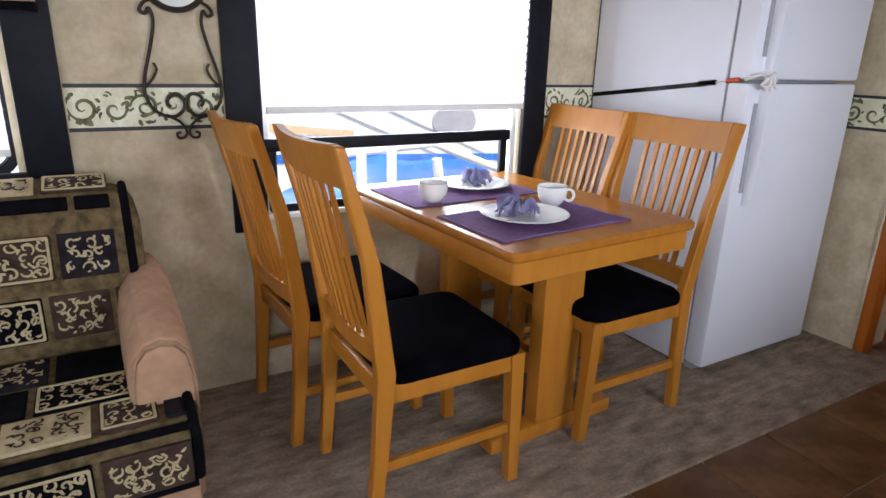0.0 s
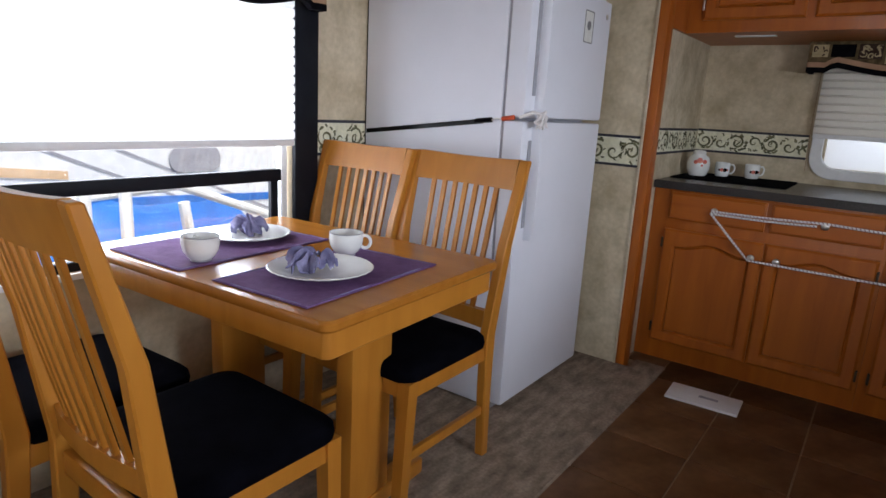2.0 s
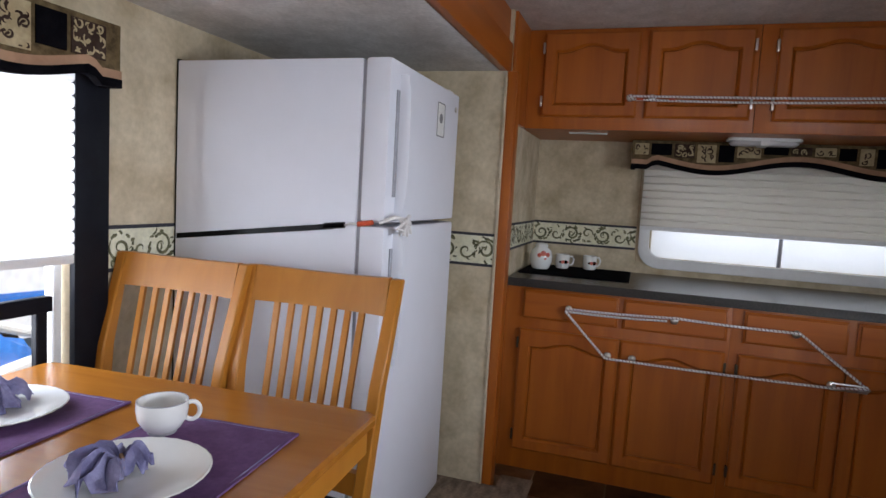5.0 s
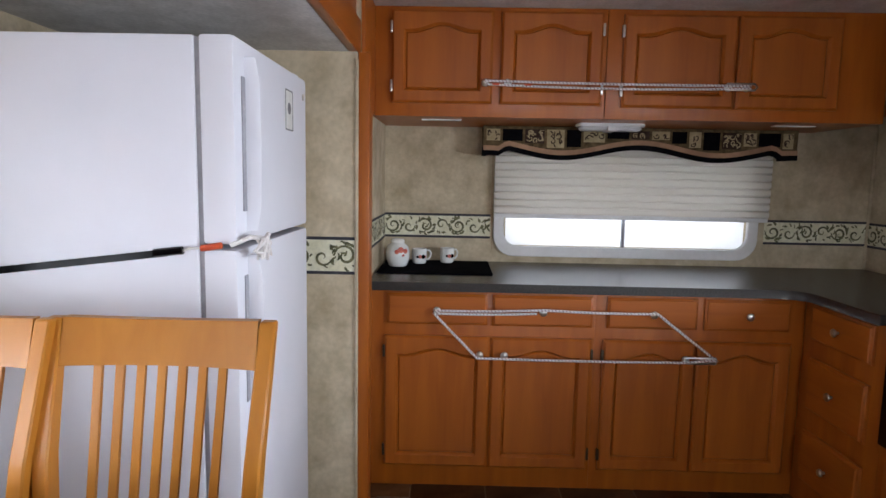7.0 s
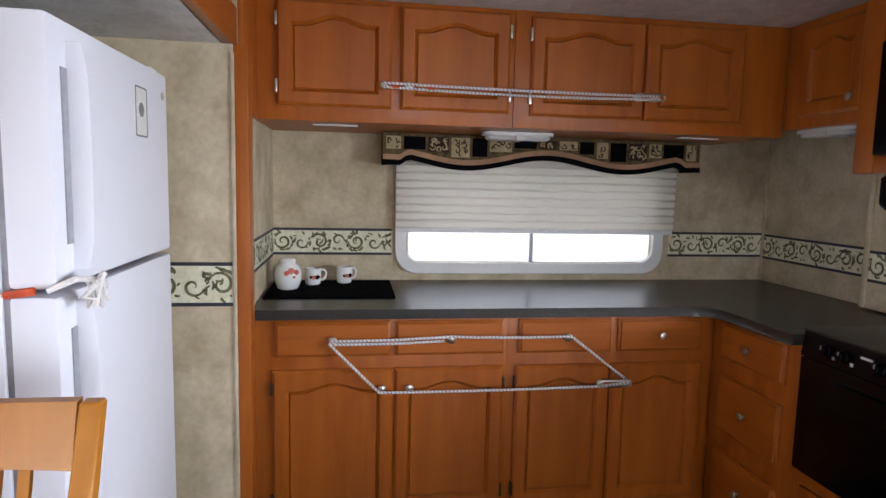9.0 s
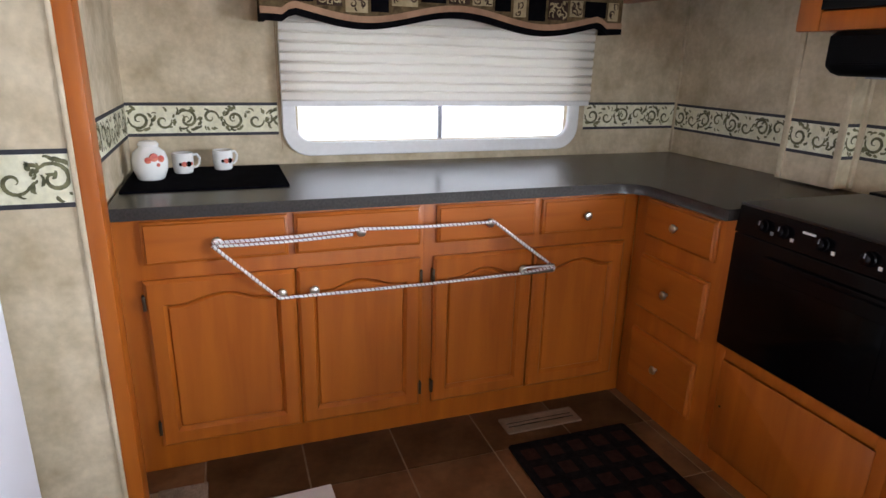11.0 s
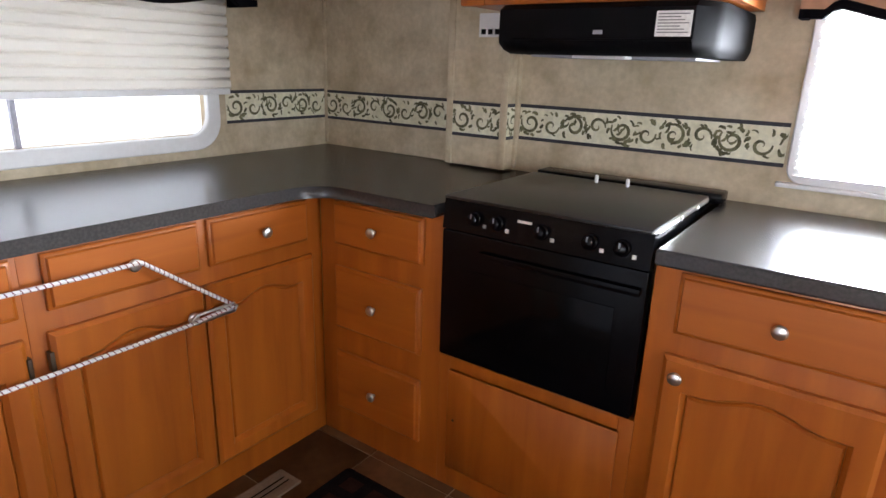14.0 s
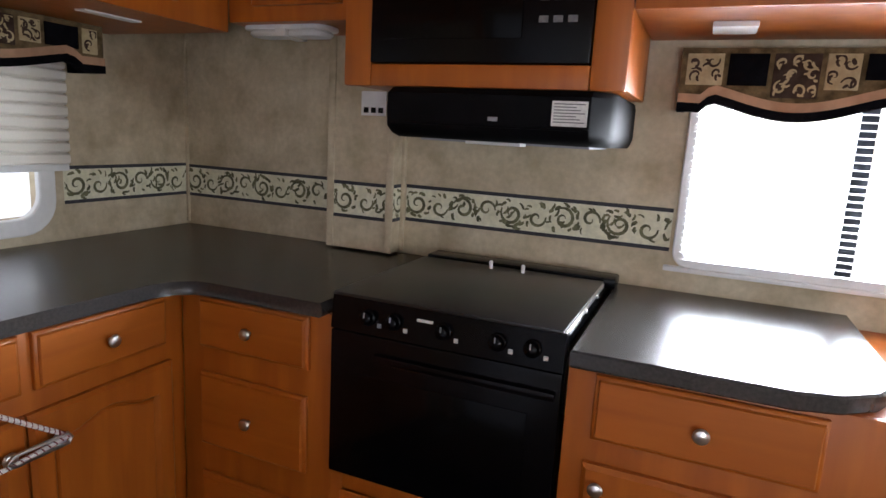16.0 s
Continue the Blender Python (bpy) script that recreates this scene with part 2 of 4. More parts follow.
def tube(points, radius, sides=8, closed=False, bm=None, taper=None):
    """A round bar along points."""
    pts = [Vector(p) for p in points]
    n = len(pts)
    rings, ref = [], None
    for i, p in enumerate(pts):
        a, b = (pts[(i - 1) % n], pts[(i + 1) % n]) if closed else (pts[max(i - 1, 0)], pts[min(i + 1, n - 1)])
        d = (b - a).normalized()
        ref = ref or (Vector((0, 0, 1)) if abs(d.z) < 0.9 else Vector((1, 0, 0)))
        u = (ref - d * ref.dot(d)).normalized()
        ref, v = u, d.cross(u)
        r = radius * (taper(i / (n - 1)) if taper else 1)
        rings.append([p + r * (math.cos(k * math.tau / sides) * u + math.sin(k * math.tau / sides) * v) for k in range(sides)])
    return loops(rings + ([rings[0]] if closed else []), cap=not closed, bm=bm)


def lathe(profile, steps=28, bm=None, centre=(0, 0)):
    """Turns (radius, z) round the upright axis."""
    rings = [[(centre[0] + r * math.cos(k * math.tau / steps), centre[1] + r * math.sin(k * math.tau / steps), z) for k in range(steps)] for r, z in profile]
    return loops(rings, bm=bm)


def slab(outline, z0, z1, edge=0.004):
    """An upright-sided plate of a level outline, with softened rims."""
    c = sum((Vector((x, y, 0)) for x, y in outline), Vector()) / len(outline)

    def ring(z, inset):
        return [Vector((x, y, z)) + (c - Vector((x, y, 0))).normalized() * inset for x, y in outline]
    return loops([ring(z0, edge), ring(z0 + edge, 0), ring(z1 - edge, 0), ring(z1, edge)])


def round_rect(x0, x1, y0, y1, r, steps=6):
    out = []
    for cx, cy, a in ((x1 - r, y1 - r, 0), (x0 + r, y1 - r, 90), (x0 + r, y0 + r, 180), (x1 - r, y0 + r, 270)):
        out += [(cx + r * math.cos(radians(a + 90 * k / steps)), cy + r * math.sin(radians(a + 90 * k / steps))) for k in range(steps + 1)]
    return out


def mesh_of(bm, mat, smooth=True, name="mesh"):
    me = bpy.data.meshes.new(name)
    bm.to_mesh(me)
    bm.free()
    me.materials.append(mat)
    if smooth:
        me.polygons.foreach_set("use_smooth", [True] * len(me.polygons))
        me.set_sharp_from_angle(angle=radians(35))
    return me


def part(name, bm, mat, parent, label="", m=None):
    ob = new(name, mesh_of(bm, mat, name=name))
    ob.parent = parent
    if m is not None:
        ob.matrix_basis = m
    return tagged(ob, label)


def thing(name, label, category, m=None, group="", kind=""):
    ob = new(name)
    ob.empty_display_size = 0.1
    if m is not None:
        ob.matrix_basis = m
    return tagged(ob, label, category, group, kind)


def solid(name, bm, mat, label, category="", kind="", m=None):
    ob = new(name, mesh_of(bm, mat, name=name))
    if m is not None:
        ob.matrix_basis = m
    return tagged(ob, label, category, "", kind)


def on_north(x, y, z):
    return pose(x, y, z)


def on_east(x, y, z):
    return pose(x, y, z, 0, 0, -90)


def on_south(x, y, z):
    return pose(x, y, z, 0, 0, 180)


# ---- setting ----
NY, EX, SY, CE, SC, SX = 2.80, 4.68, -0.69, 2.085, 1.815, 3.75  # north, east, south walls; ceilings; slide-out's end wall
WX = -1.6


def wall(name, label, spans):
    return solid(name, box(*spans), PAPER, label, "wall", "structure")


# dinette slide-out's outer wall, with two window openings
N0, N1 = (1.37, 2.53), (-0.9, 0.67)
wall("wall_north", "beige mottled wallpaper wall behind the dinette", [
    (N0[1], 3.85, NY, NY + 0.06, 0, SC + .1), (N1[1], N0[0], NY, NY + 0.06, 0, SC + .1), (WX, N1[0], NY, NY + 0.06, 0, SC + .1),
    (N0[0], N0[1], NY, NY + 0.06, 0, 0.66), (N0[0], N0[1], NY, NY + 0.06, 1.68, SC + .1), (*N1, NY, NY + 0.06, 0, 0.86), (*N1, NY, NY + 0.06, 1.68, SC + .1)])
wall("wall_slide_end", "beige mottled wallpaper end wall of the slide-out", [(SX, 3.81, 1.85, NY, 0, SC)])
wall("wall_kitchen_side", "beige wallpaper wall at the counter's end", [(3.82, EX, 1.85, 1.9, 0, CE)])
K0, K1 = (-0.06, 1.21), (1.01, 1.49)
wall("wall_east", "beige mottled wallpaper wall above the kitchen counter", [
    (EX, EX + .06, K0[1], 1.9, 0, CE), (EX, EX + .06, SY - .06, K0[0], 0, CE), (EX, EX + .06, *K0, 0, K1[0]), (EX, EX + .06, *K0, K1[1], CE)])
S0, S1 = (1.7, 2.755), (1.01, 1.60)
F0, F1 = (-0.5, 0.7), (0.7, 1.9)
D0, D1 = (-0.35, 1.05), (0.8, 1.8)
wall("wall_south", "beige mottled wallpaper wall behind the stove", [
    (S0[1], EX, SY - .06, SY, 0, CE), (F0[1], S0[0], SY - .06, SY, 0, CE), (WX, F0[0], SY - .06, SY, 0, CE), (*S0, SY - .06, SY, 0, S1[0]), (*S0, SY - .06, SY, S1[1], CE),
    (*F0, SY - .06, SY, 0, F1[0]), (*F0, SY - .06, SY, F1[1], CE)])
wall("wall_corner_chase", "beige wallpapered chase box in the counter corner", [(3.675, 3.925, SY, -0.605, 0.93, 1.66)])
wall("wall_west", "plain beige wall closing the living area", [(WX - .06, WX, SY - .06, D0[0], 0, CE), (WX - .06, WX, D0[1], NY + .06, 0, CE), (WX - .06, WX, *D0, 0, D1[0]), (WX - .06, WX, *D0, D1[1], CE)])
solid("ceiling", box((WX, EX, SY - .05, 1.905, CE, CE + 0.05)), CEIL, "pale mottled ceiling panel", "ceiling", "structure")
solid("ceiling_slide", box((WX, SX, 1.88, NY, SC, SC + 0.04)), CEIL, "pale mottled ceiling of the slide-out", "ceiling", "structure")
for n, b in (("trim_slide_beam_lower", (WX, 3.83, 1.85, 1.89, 1.815, 1.945)), ("trim_slide_beam_upper", (WX, 3.83, 1.866, 1.89, 1.945, CE))):
    solid(n, box(b, bevel=0.006), CABH, "honey wood trim board over the slide-out's opening", "trim", "structure")
solid("trim_slide_post", box((3.752, 3.835, 1.805, 1.849, 0, 1.815), bevel=0.006), CAB, "honey wood upright trim at the slide-out's edge", "trim", "structure")
solid("trim_cabinet_return", box((3.835, 4.138, 1.836, 1.8495, 1.625, CE - .002), bevel=.002), CAB, "honey wood panel between trim post and wall cabinet", "trim", "structure")
for n, b in (("trim_chase_a", (3.905, 3.932, -0.607, -0.598, .93, 1.66)), ("trim_chase_b", (3.668, 3.695, -0.607, -0.598, .93, 1.66)), ("trim_corner_east", (4.668, 4.68, SY, SY + .012, .93, 1.66)), ("trim_chase_c", (3.663, 3.676, SY, SY + .02, .93, 1.5)),
             ("trim_slide_corner", (3.743, 3.752, 1.846, 1.858, 0, 1.79))):
    solid(n, box(b, bevel=0.003), PAPER, "beige wallpaper corner strip", "trim", "structure")


def spiral(cx, cz, r, turns, start, hand, width):
    """A flat scroll ribbon, as left and right rims."""
    a, b = [], []
    for k in range(19):
        f = k / 18
        ang = start + hand * f * turns * math.tau
        rad = r * (1 - 0.86 * f)
        w = width * (0.35 + 0.9 * math.sin(math.pi * min(1, f + .1)))
        a.append((cx + (rad + w) * math.cos(ang), cz + (rad + w) * math.sin(ang)))
        b.append((cx + (rad - w) * math.cos(ang), cz + (rad - w) * math.sin(ang)))
    return a, b


def leaf(cx, cz, length, ang, width):
    a, b = [], []
    for k in range(7):
        f = k / 6
        w = width * math.sin(math.pi * (0.06 + 0.94 * f)) * (1 + 0.25 * math.sin(9 * f))
        bend = ang + 0.9 * f
        x, z = cx + length * f * math.cos(bend), cz + length * f * math.sin(bend)
        a.append((x - w * math.sin(bend), z + w * math.cos(bend)))
        b.append((x + w * math.sin(bend), z - w * math.cos(bend)))
    return a, b


def scrollwork(length, height, seed=1, reach=0.0):
    """Acanthus scrolls along a strip: flat printed ribbons."""
    rnd, bm, x = random.Random(seed), bmesh.new(), 0.045 + reach
    hand, layer = 1, [0]

    def ribbon(ab):
        layer[0] += 1
        lift = -.00009 * (layer[0] % 15)
        for (p, q), (r, s) in zip(zip(*ab), list(zip(*ab))[1:]):
            quad = [(min(max(u, 0.002), length - .002), lift, min(max(v, 0.004), height - .004)) for u, v in (p, q, s, r)]
            if len({(round(u, 4), round(v, 4)) for u, _, v in quad}) == 4:
                bm.faces.new([bm.verts.new(c) for c in quad])
    while x < length + 0.03:
        h = height
        ribbon(spiral(x, h * 0.5, h * 0.34, 1.35, rnd.uniform(2.4, 3.2), hand, 0.0046))
        ribbon(spiral(x + 0.085, h * (0.5 - hand * 0.06), h * 0.27, 1.1, rnd.uniform(-.4, .4), -hand, 0.0042))
        for k in range(14):
            ang = rnd.uniform(0, math.tau)
            ribbon(leaf(x + h * .36 * math.cos(ang), h * .5 + h * .33 * math.sin(ang), rnd.uniform(.016, .032), ang + rnd.uniform(-.3, 1.2), rnd.uniform(.0045, .0075)))
        for k in range(7):
            ang = rnd.uniform(0, math.tau)
            ribbon(leaf(x + .085 + h * .3 * math.cos(ang), h * .5 + h * .27 * math.sin(ang), rnd.uniform(.014, .026), ang, rnd.uniform(.003, .0055)))
        for k in range(4):
            ribbon(leaf(x + 0.13 + .012 * k, h * rnd.uniform(.2, .8), rnd.uniform(.02, .04), rnd.uniform(-.8, .8), .005))
        x += 0.172
        hand = -hand
    return bm


def cloth_print(w, h, seed):
    """Dense curling vine print: small ribbons all over a patch."""
    rnd, bm, layer = random.Random(seed), bmesh.new(), [0]

    def ribbon(ab):
        layer[0] += 1
        lift = -.00009 * (layer[0] % 15)
        pts = list(zip(*ab))
        for (p, q), (r, s) in zip(pts, pts[1:]):
            quad = [(min(max(u, 0), w), lift, min(max(v, 0), h)) for u, v in (p, q, s, r)]
            if len({(round(u, 4), round(v, 4)) for u, _, v in quad}) == 4:
                bm.faces.new([bm.verts.new(c) for c in quad])
    n, k = max(1, round(w / .034)), max(1, round(h / .034))
    for i in range(n):
        for j in range(k):
            x, z = w * (i + .5 + rnd.uniform(-.25, .25)) / n, h * (j + .5 + rnd.uniform(-.25, .25)) / k
            ribbon(spiral(x, z, rnd.uniform(.013, .02), rnd.uniform(.6, 1.0), rnd.uniform(0, 6), rnd.choice((-1, 1)), .0026))
            for _ in range(2):
                ribbon(leaf(x + rnd.uniform(-.012, .012), z + rnd.uniform(-.012, .012), rnd.uniform(.015, .026), rnd.uniform(0, 6), .0042))
    return bm


def border(name, m, length, height, seed):
    """A printed wallpaper border: cream band, two dark lines, olive scrolls; 1 mm proud of its wall."""
    b = thing(name, "cream wallpaper border with olive scrolls between dark lines", "wallpaper border", m, kind="structure")
    part("band", box((0, length, -0.0012, 0, 0, height)), BAND, b)
    part("line", box((0, length, -0.0024, -0.0012, -0.008, 0.004)), LINE, b)
    part("line", box((0, length, -0.0024, -0.0012, height - 0.004, height + 0.008)), LINE, b)
    ob = part("scroll_print", scrollwork(length, height, seed), SCROLL, b, m=pose(0, -0.0022, 0))
    ob["kind"] = "stuff"


border("border_north_a", on_north(2.645, NY, 1.0), 0.30, 0.128, 1)
border("border_north_b", on_north(0.815, NY, 1.0), 0.458, 0.128, 2)
border("border_slide_end", on_east(SX, NY, 0.995), 0.94, 0.128, 3)
border("border_kitchen_side", on_north(3.86, 1.85, 1.05), 0.8, 0.113, 4)
border("border_east_a", on_east(EX, 1.85, 1.052), 0.56, 0.113, 5)
border("border_east_b", on_east(EX, -0.15, 1.052), 0.53, 0.113, 6)
border("border_south_a", on_south(EX, SY, 1.047), 0.75, 0.113, 7)
border("border_chase", on_south(3.905, -0.605, 1.047), 0.21, 0.113, 8)
border("border_chase_side", pose(3.675, -0.612, 1.047, 0, 0, -90), 0.07, 0.113, 9)
border("border_south_b", on_south(3.66, SY, 1.047), 0.885, 0.113, 10)

# floor: tile sheet with grout, carpeted slide-out floor
floor = solid("floor", box((WX, EX, SY, NY, -0.06, 0.0)), GROUT, "brown tile floor with pale joints", "floor", "structure")
solid("floor_carpet", loops([[(x, 1.635, 0.0015), (x, 1.645, 0.010), (x, 1.74, 0.014), (x, 1.76, 0.022), (x, NY, 0.022), (x, NY, 0.0015)] for x in (WX, 3.752)]), CARPET, "taupe cut-pile carpet on the slide-out floor", "carpet", "structure")
solid("floor_carpet_lip", box((3.752, 3.90, 1.64, 1.79, 0.0015, 0.012), bevel=0.004), CARPET, "taupe carpet edge before the trim post", "carpet", "structure")


# ---- windows ----
def ring_frame(x0, x1, z0, z1, w, depth, r=0.0, y=0.0, bevel=0.004):
    """A frame round an opening: outer rounded rectangle, bars w wide."""
    o = round_rect(x0, x1, z0, z1, max(r, 0.006))
    i = round_rect(x0 + w, x1 - w, z0 + w, z1 - w, max(r - w * .6, 0.006))
    oi = round_rect(x0 + bevel, x1 - bevel, z0 + bevel, z1 - bevel, max(r - bevel, 0.004))
    ii = round_rect(x0 + w - bevel, x1 - w + bevel, z0 + w - bevel, z1 - w + bevel, max(r - w * .6, 0.006))
    rings = [[(u, y, v) for u, v in o], [(u, y - depth + bevel, v) for u, v in o], [(u, y - depth, v) for u, v in oi], [(u, y - depth, v) for u, v in ii],
             [(u, y - depth + bevel, v) for u, v in i], [(u, y, v) for u, v in i], [(u, y, v) for u, v in o]]
    return loops(rings, cap=False)


def pleats(w, z0, z1, pitch=0.038, depth=0.014):
    """A cellular shade: rounded folds across the width with sharp creases between, each fold a little uneven."""
    bm, rnd = bmesh.new(), random.Random(round(w * 1000))
    n, cols = max(2, round((z1 - z0) / pitch)), 5
    step = (z1 - z0) / n
    edges = [z1 - step * k + (rnd.uniform(-.0015, .0015) if 0 < k < n else 0) for k in range(n + 1)]
    lines = []
    for a, b in zip(edges, edges[1:]):
        lines += [(0.0, a)] + [(depth * q, a + (b - a) * f) for f, q in ((.06, .6), (.2, .93), (.5, 1), (.8, .93), (.94, .6))]
    lines.append((0.0, edges[-1]))
    grid = [[bm.verts.new((w * c / cols, -y, z)) for c in range(cols + 1)] for y, z in lines]
    for a, b in zip(grid, grid[1:]):
        for c in range(cols):
            bm.faces.new((a[c], a[c + 1], b[c + 1], b[c]))
    return bm


def valance(name, m, w, h, depth, seed, label):
    """A padded box valance with a wavy lower edge, patchwork face, tan and dark piping."""
    v = thing(name, label, "valance", m)
    n = 60

    def low(u):
        return 0.028 * math.cos(2 * math.pi * (u / w - 0.5) * 2.0) * (1 if abs(u / w - .5) < .42 else .4) - 0.02 * (abs(u / w - .5) > .44)

    def sheet(lo, hi, y0, y1, bm=None):
        us = [w * k / n for k in range(n + 1)]
        rings = [[(u, y1, lo(u)), (u, y0, lo(u)), (u, y0, hi(u)), (u, y1, hi(u))] for u in us]
        return loops(rings, bm=bm)
    body = sheet(lambda u: low(u) + .045, lambda u: h, -depth, -depth + .02)
    box((0, .02, -depth + .02, 0, .03, h), (w - .02, w, -depth + .02, 0, .03, h), (0, w, -depth + .02, 0, h - .015, h), bm=body)
    part("valance_body", body, PATCH_OLIVE, v)
    part("tan_band", sheet(lambda u: low(u) + .022, lambda u: low(u) + .048, -depth - .006, -depth + .02), SUEDE, v, "tan padded band")
    dark = sheet(lambda u: low(u), lambda u: low(u) + .024, -depth - .008, -depth + .02)
    box((0, .02, -depth + .02, 0, low(0), .035), (w - .02, w, -depth + .02, 0, low(w), .035), bm=dark)
    part("dark_band", dark, PATCH_BLACK, v, "black piping band")
    rnd, u, k = random.Random(seed), 0.015, 0
    mats = (PATCH_CREAM, PATCH_BLACK, PATCH_BROWN, PATCH_CREAM, PATCH_BLACK)
    while u < w - 0.05:
        pw = min(rnd.uniform(.07, .13), w - u - .01)
        z0 = max(low(u), low(u + pw)) + .055
        p = part("patch", box((0, pw - .012, -.004, .001, 0, h - z0 - .015), bevel=.002), mats[k % 5], v, m=pose(u, -depth, z0))
        if k % 5 in (0, 2, 3):
            bm = cloth_print(pw - .02, h - z0 - .023, seed + k)
            part("print", bm, PATCH_BROWN if k % 5 != 2 else PATCH_CREAM, p, m=pose(.004, -.0052, .004))["kind"] = "stuff"
        u, k = u + pw, k + 1
    return v


# dinette window: black surround, lower sliding sash, shade half drawn
wn = thing("window_1", "wide dinette window with black surround and lower vent pane", "window", on_north(0, NY, 0), kind="structure")
part("window_frame", box((1.275, 1.395, -.022, 0.0, .62, 1.72), (2.515, 2.632, -.022, 0.0, .70, 1.72), bevel=.006), FRAMEB, wn)
part("window_frame", ring_frame(1.395, 2.515, .63, 1.70, .03, .03, .02, .055), PLASTIC, wn, "white inner jamb")
part("sash", ring_frame(1.41, 2.46, .67, .937, .034, .02, .02, .03), FRAMEB, wn, "black vent sash")
part("sash_bar", box((1.40, 2.47, 0.005, .03, .90, .945), bevel=.004), FRAMEB, wn)
part("window_sill", box((1.37, 2.53, -.012, .05, .655, .675), bevel=.004), PLASTIC, wn)
g = part("pane", box((1.41, 2.50, .034, .038, .67, 1.69)), GLASS, wn)
g.visible_shadow = False
sh = thing("pleated_shade", "white pleated fabric shade pulled two thirds down", "shade", on_north(1.405, NY - .03, 0))
part("shade_cloth", pleats(1.09, 1.06, 1.70, .034, .014), SHADE_N, sh)
part("bottom_rail", box((0, 1.09, -.014, .004, 1.037, 1.062), bevel=.004), PLASTIC, sh, "white plastic bottom rail")
valance("valance", on_north(1.28, NY, 1.545), 1.33, 0.165, .08, 3, "patchwork padded valance with wavy lower edge above the dinette window")

w2 = thing("window_2", "window with black surround behind the sofa", "window", on_north(0, NY, 0), kind="structure")
part("window_frame", box((.69, .812, -.022, 0, .86, 1.70), (-.95, -.85, -.022, 0, .86, 1.70), (-.85, .69, -.022, 0, .85, .88), bevel=.006), FRAMEB, w2)
part("window_frame", ring_frame(-.9, .68, .86, 1.68, .03, .03, .08, .055), FRAMEB, w2)
g = part("pane", box((-.9, .67, .034, .038, .87, 1.68)), GLASS, w2)
g.visible_shadow = False
sh = thing("pleated_shade", "white pleated fabric shade behind the sofa", "shade", on_north(-.88, NY - .012, 0))
part("shade_cloth", pleats(1.54, .95, 1.68, .038), SHADE_N, sh)
part("bottom_rail", box((0, 1.54, -.014, .004, .93, .952), bevel=.004), PLASTIC, sh)
valance("valance", on_north(-.95, NY, 1.34), 1.735, 0.36, .09, 8, "brown patchwork valance above the sofa window")

# kitchen window on the end wall; local x runs south
we = thing("window_3", "low wide kitchen window with rounded white frame", "window", on_east(EX, 1.275, 0), kind="structure")
part("window_frame", ring_frame(0, 1.385, .955, 1.54, .055, .022, .11), PLASTIC, we)
part("mullion", box((.685, .70, .01, .03, .99, 1.5)), GREY, we)
part("frosted_pane", box((.03, 1.355, .034, .038, .98, 1.52)), FROST, we, "frosted glass pane")
sh = thing("pleated_shade", "cream pleated fabric shade over the counter window", "shade", on_east(EX - .03, 1.275, 0))
part("shade_cloth", pleats(1.42, 1.18, 1.56, .038, .021), SHADE_E, sh)
part("bottom_rail", box((0, 1.42, -.014, .006, 1.16, 1.182), bevel=.004), PLASTIC, sh, "cream bottom rail")
part("pull_cord", tube([(-.012, -.004, 1.5), (-.013, -.004, 1.2), (-.006, -.004, .99)], .0012, 5), SUEDE2, sh)
valance("valance", on_east(EX, 1.345, 1.487), 1.55, .136, .15, 21, "patchwork padded valance with wavy lower edge over the counter window")

# sink window on the south wall; local x runs west
ws = thing("window_4", "bright window beside the stove", "window", on_south(2.765, SY, 0), kind="structure")
part("window_frame", ring_frame(0, 1.08, .995, 1.61, .03, .018, .05), PLASTIC, ws)
part("mullion", box((.42, .46, .01, .04, 1.0, 1.6)), FRAMEB, ws, "dark window mullion")
g = part("pane", box((.01, 1.07, .044, .048, 1.0, 1.6)), GLASS, ws)
g.visible_shadow = False
part("window_sill", box((-.02, 1.10, -.03, 0, .985, .999), bevel=.004), PLASTIC, ws)
bl = thing("slat_blind", "white mini blind with thin open slats", "blind", on_south(2.765, SY, 0))
part("headrail", box((.02, 1.06, -.03, -.004, 1.585, 1.605), bevel=.003), PLASTIC, bl)
_slat = mesh_of(loops([[(x, -.028, -.002), (x, -.016, .002), (x, -.005, -.001), (x, -.016, .0008)] for x in (.02, 1.06)]), PLASTIC)
for k in range(27):
    s = new("slat", _slat)
    s.parent, s.matrix_basis = bl, pose(0, 0, 1.025 + .0205 * k)
valance("valance", on_south(2.80, SY, 1.455), 1.15, .16, .07, 33, "faded patchwork valance with wavy edge above the sink window")

# unseen entry side window, plain, added for fill light; local x runs west
w6 = thing("window_6", "plain unseen window added on the entry side for fill light", "window", on_south(.7, SY, 0), kind="structure")
part("window_frame", ring_frame(0, 1.2, .7, 1.9, .04, .018, .05), PLASTIC, w6)
g = part("pane", box((.01, 1.19, .044, .048, .71, 1.89)), GLASS, w6)
g.visible_shadow = False

# unseen living area window, plain, an added opening for fill; local x runs north
w5 = thing("window_5", "plain unseen window added in the living area as a fill opening", "window", pose(WX, -.35, 0, 0, 0, 90), kind="structure")
part("window_frame", ring_frame(0, 1.4, .8, 1.8, .04, .018, .05), PLASTIC, w5)
g = part("pane", box((.01, 1.39, .044, .048, .81, 1.79)), GLASS, w5)
g.visible_shadow = False


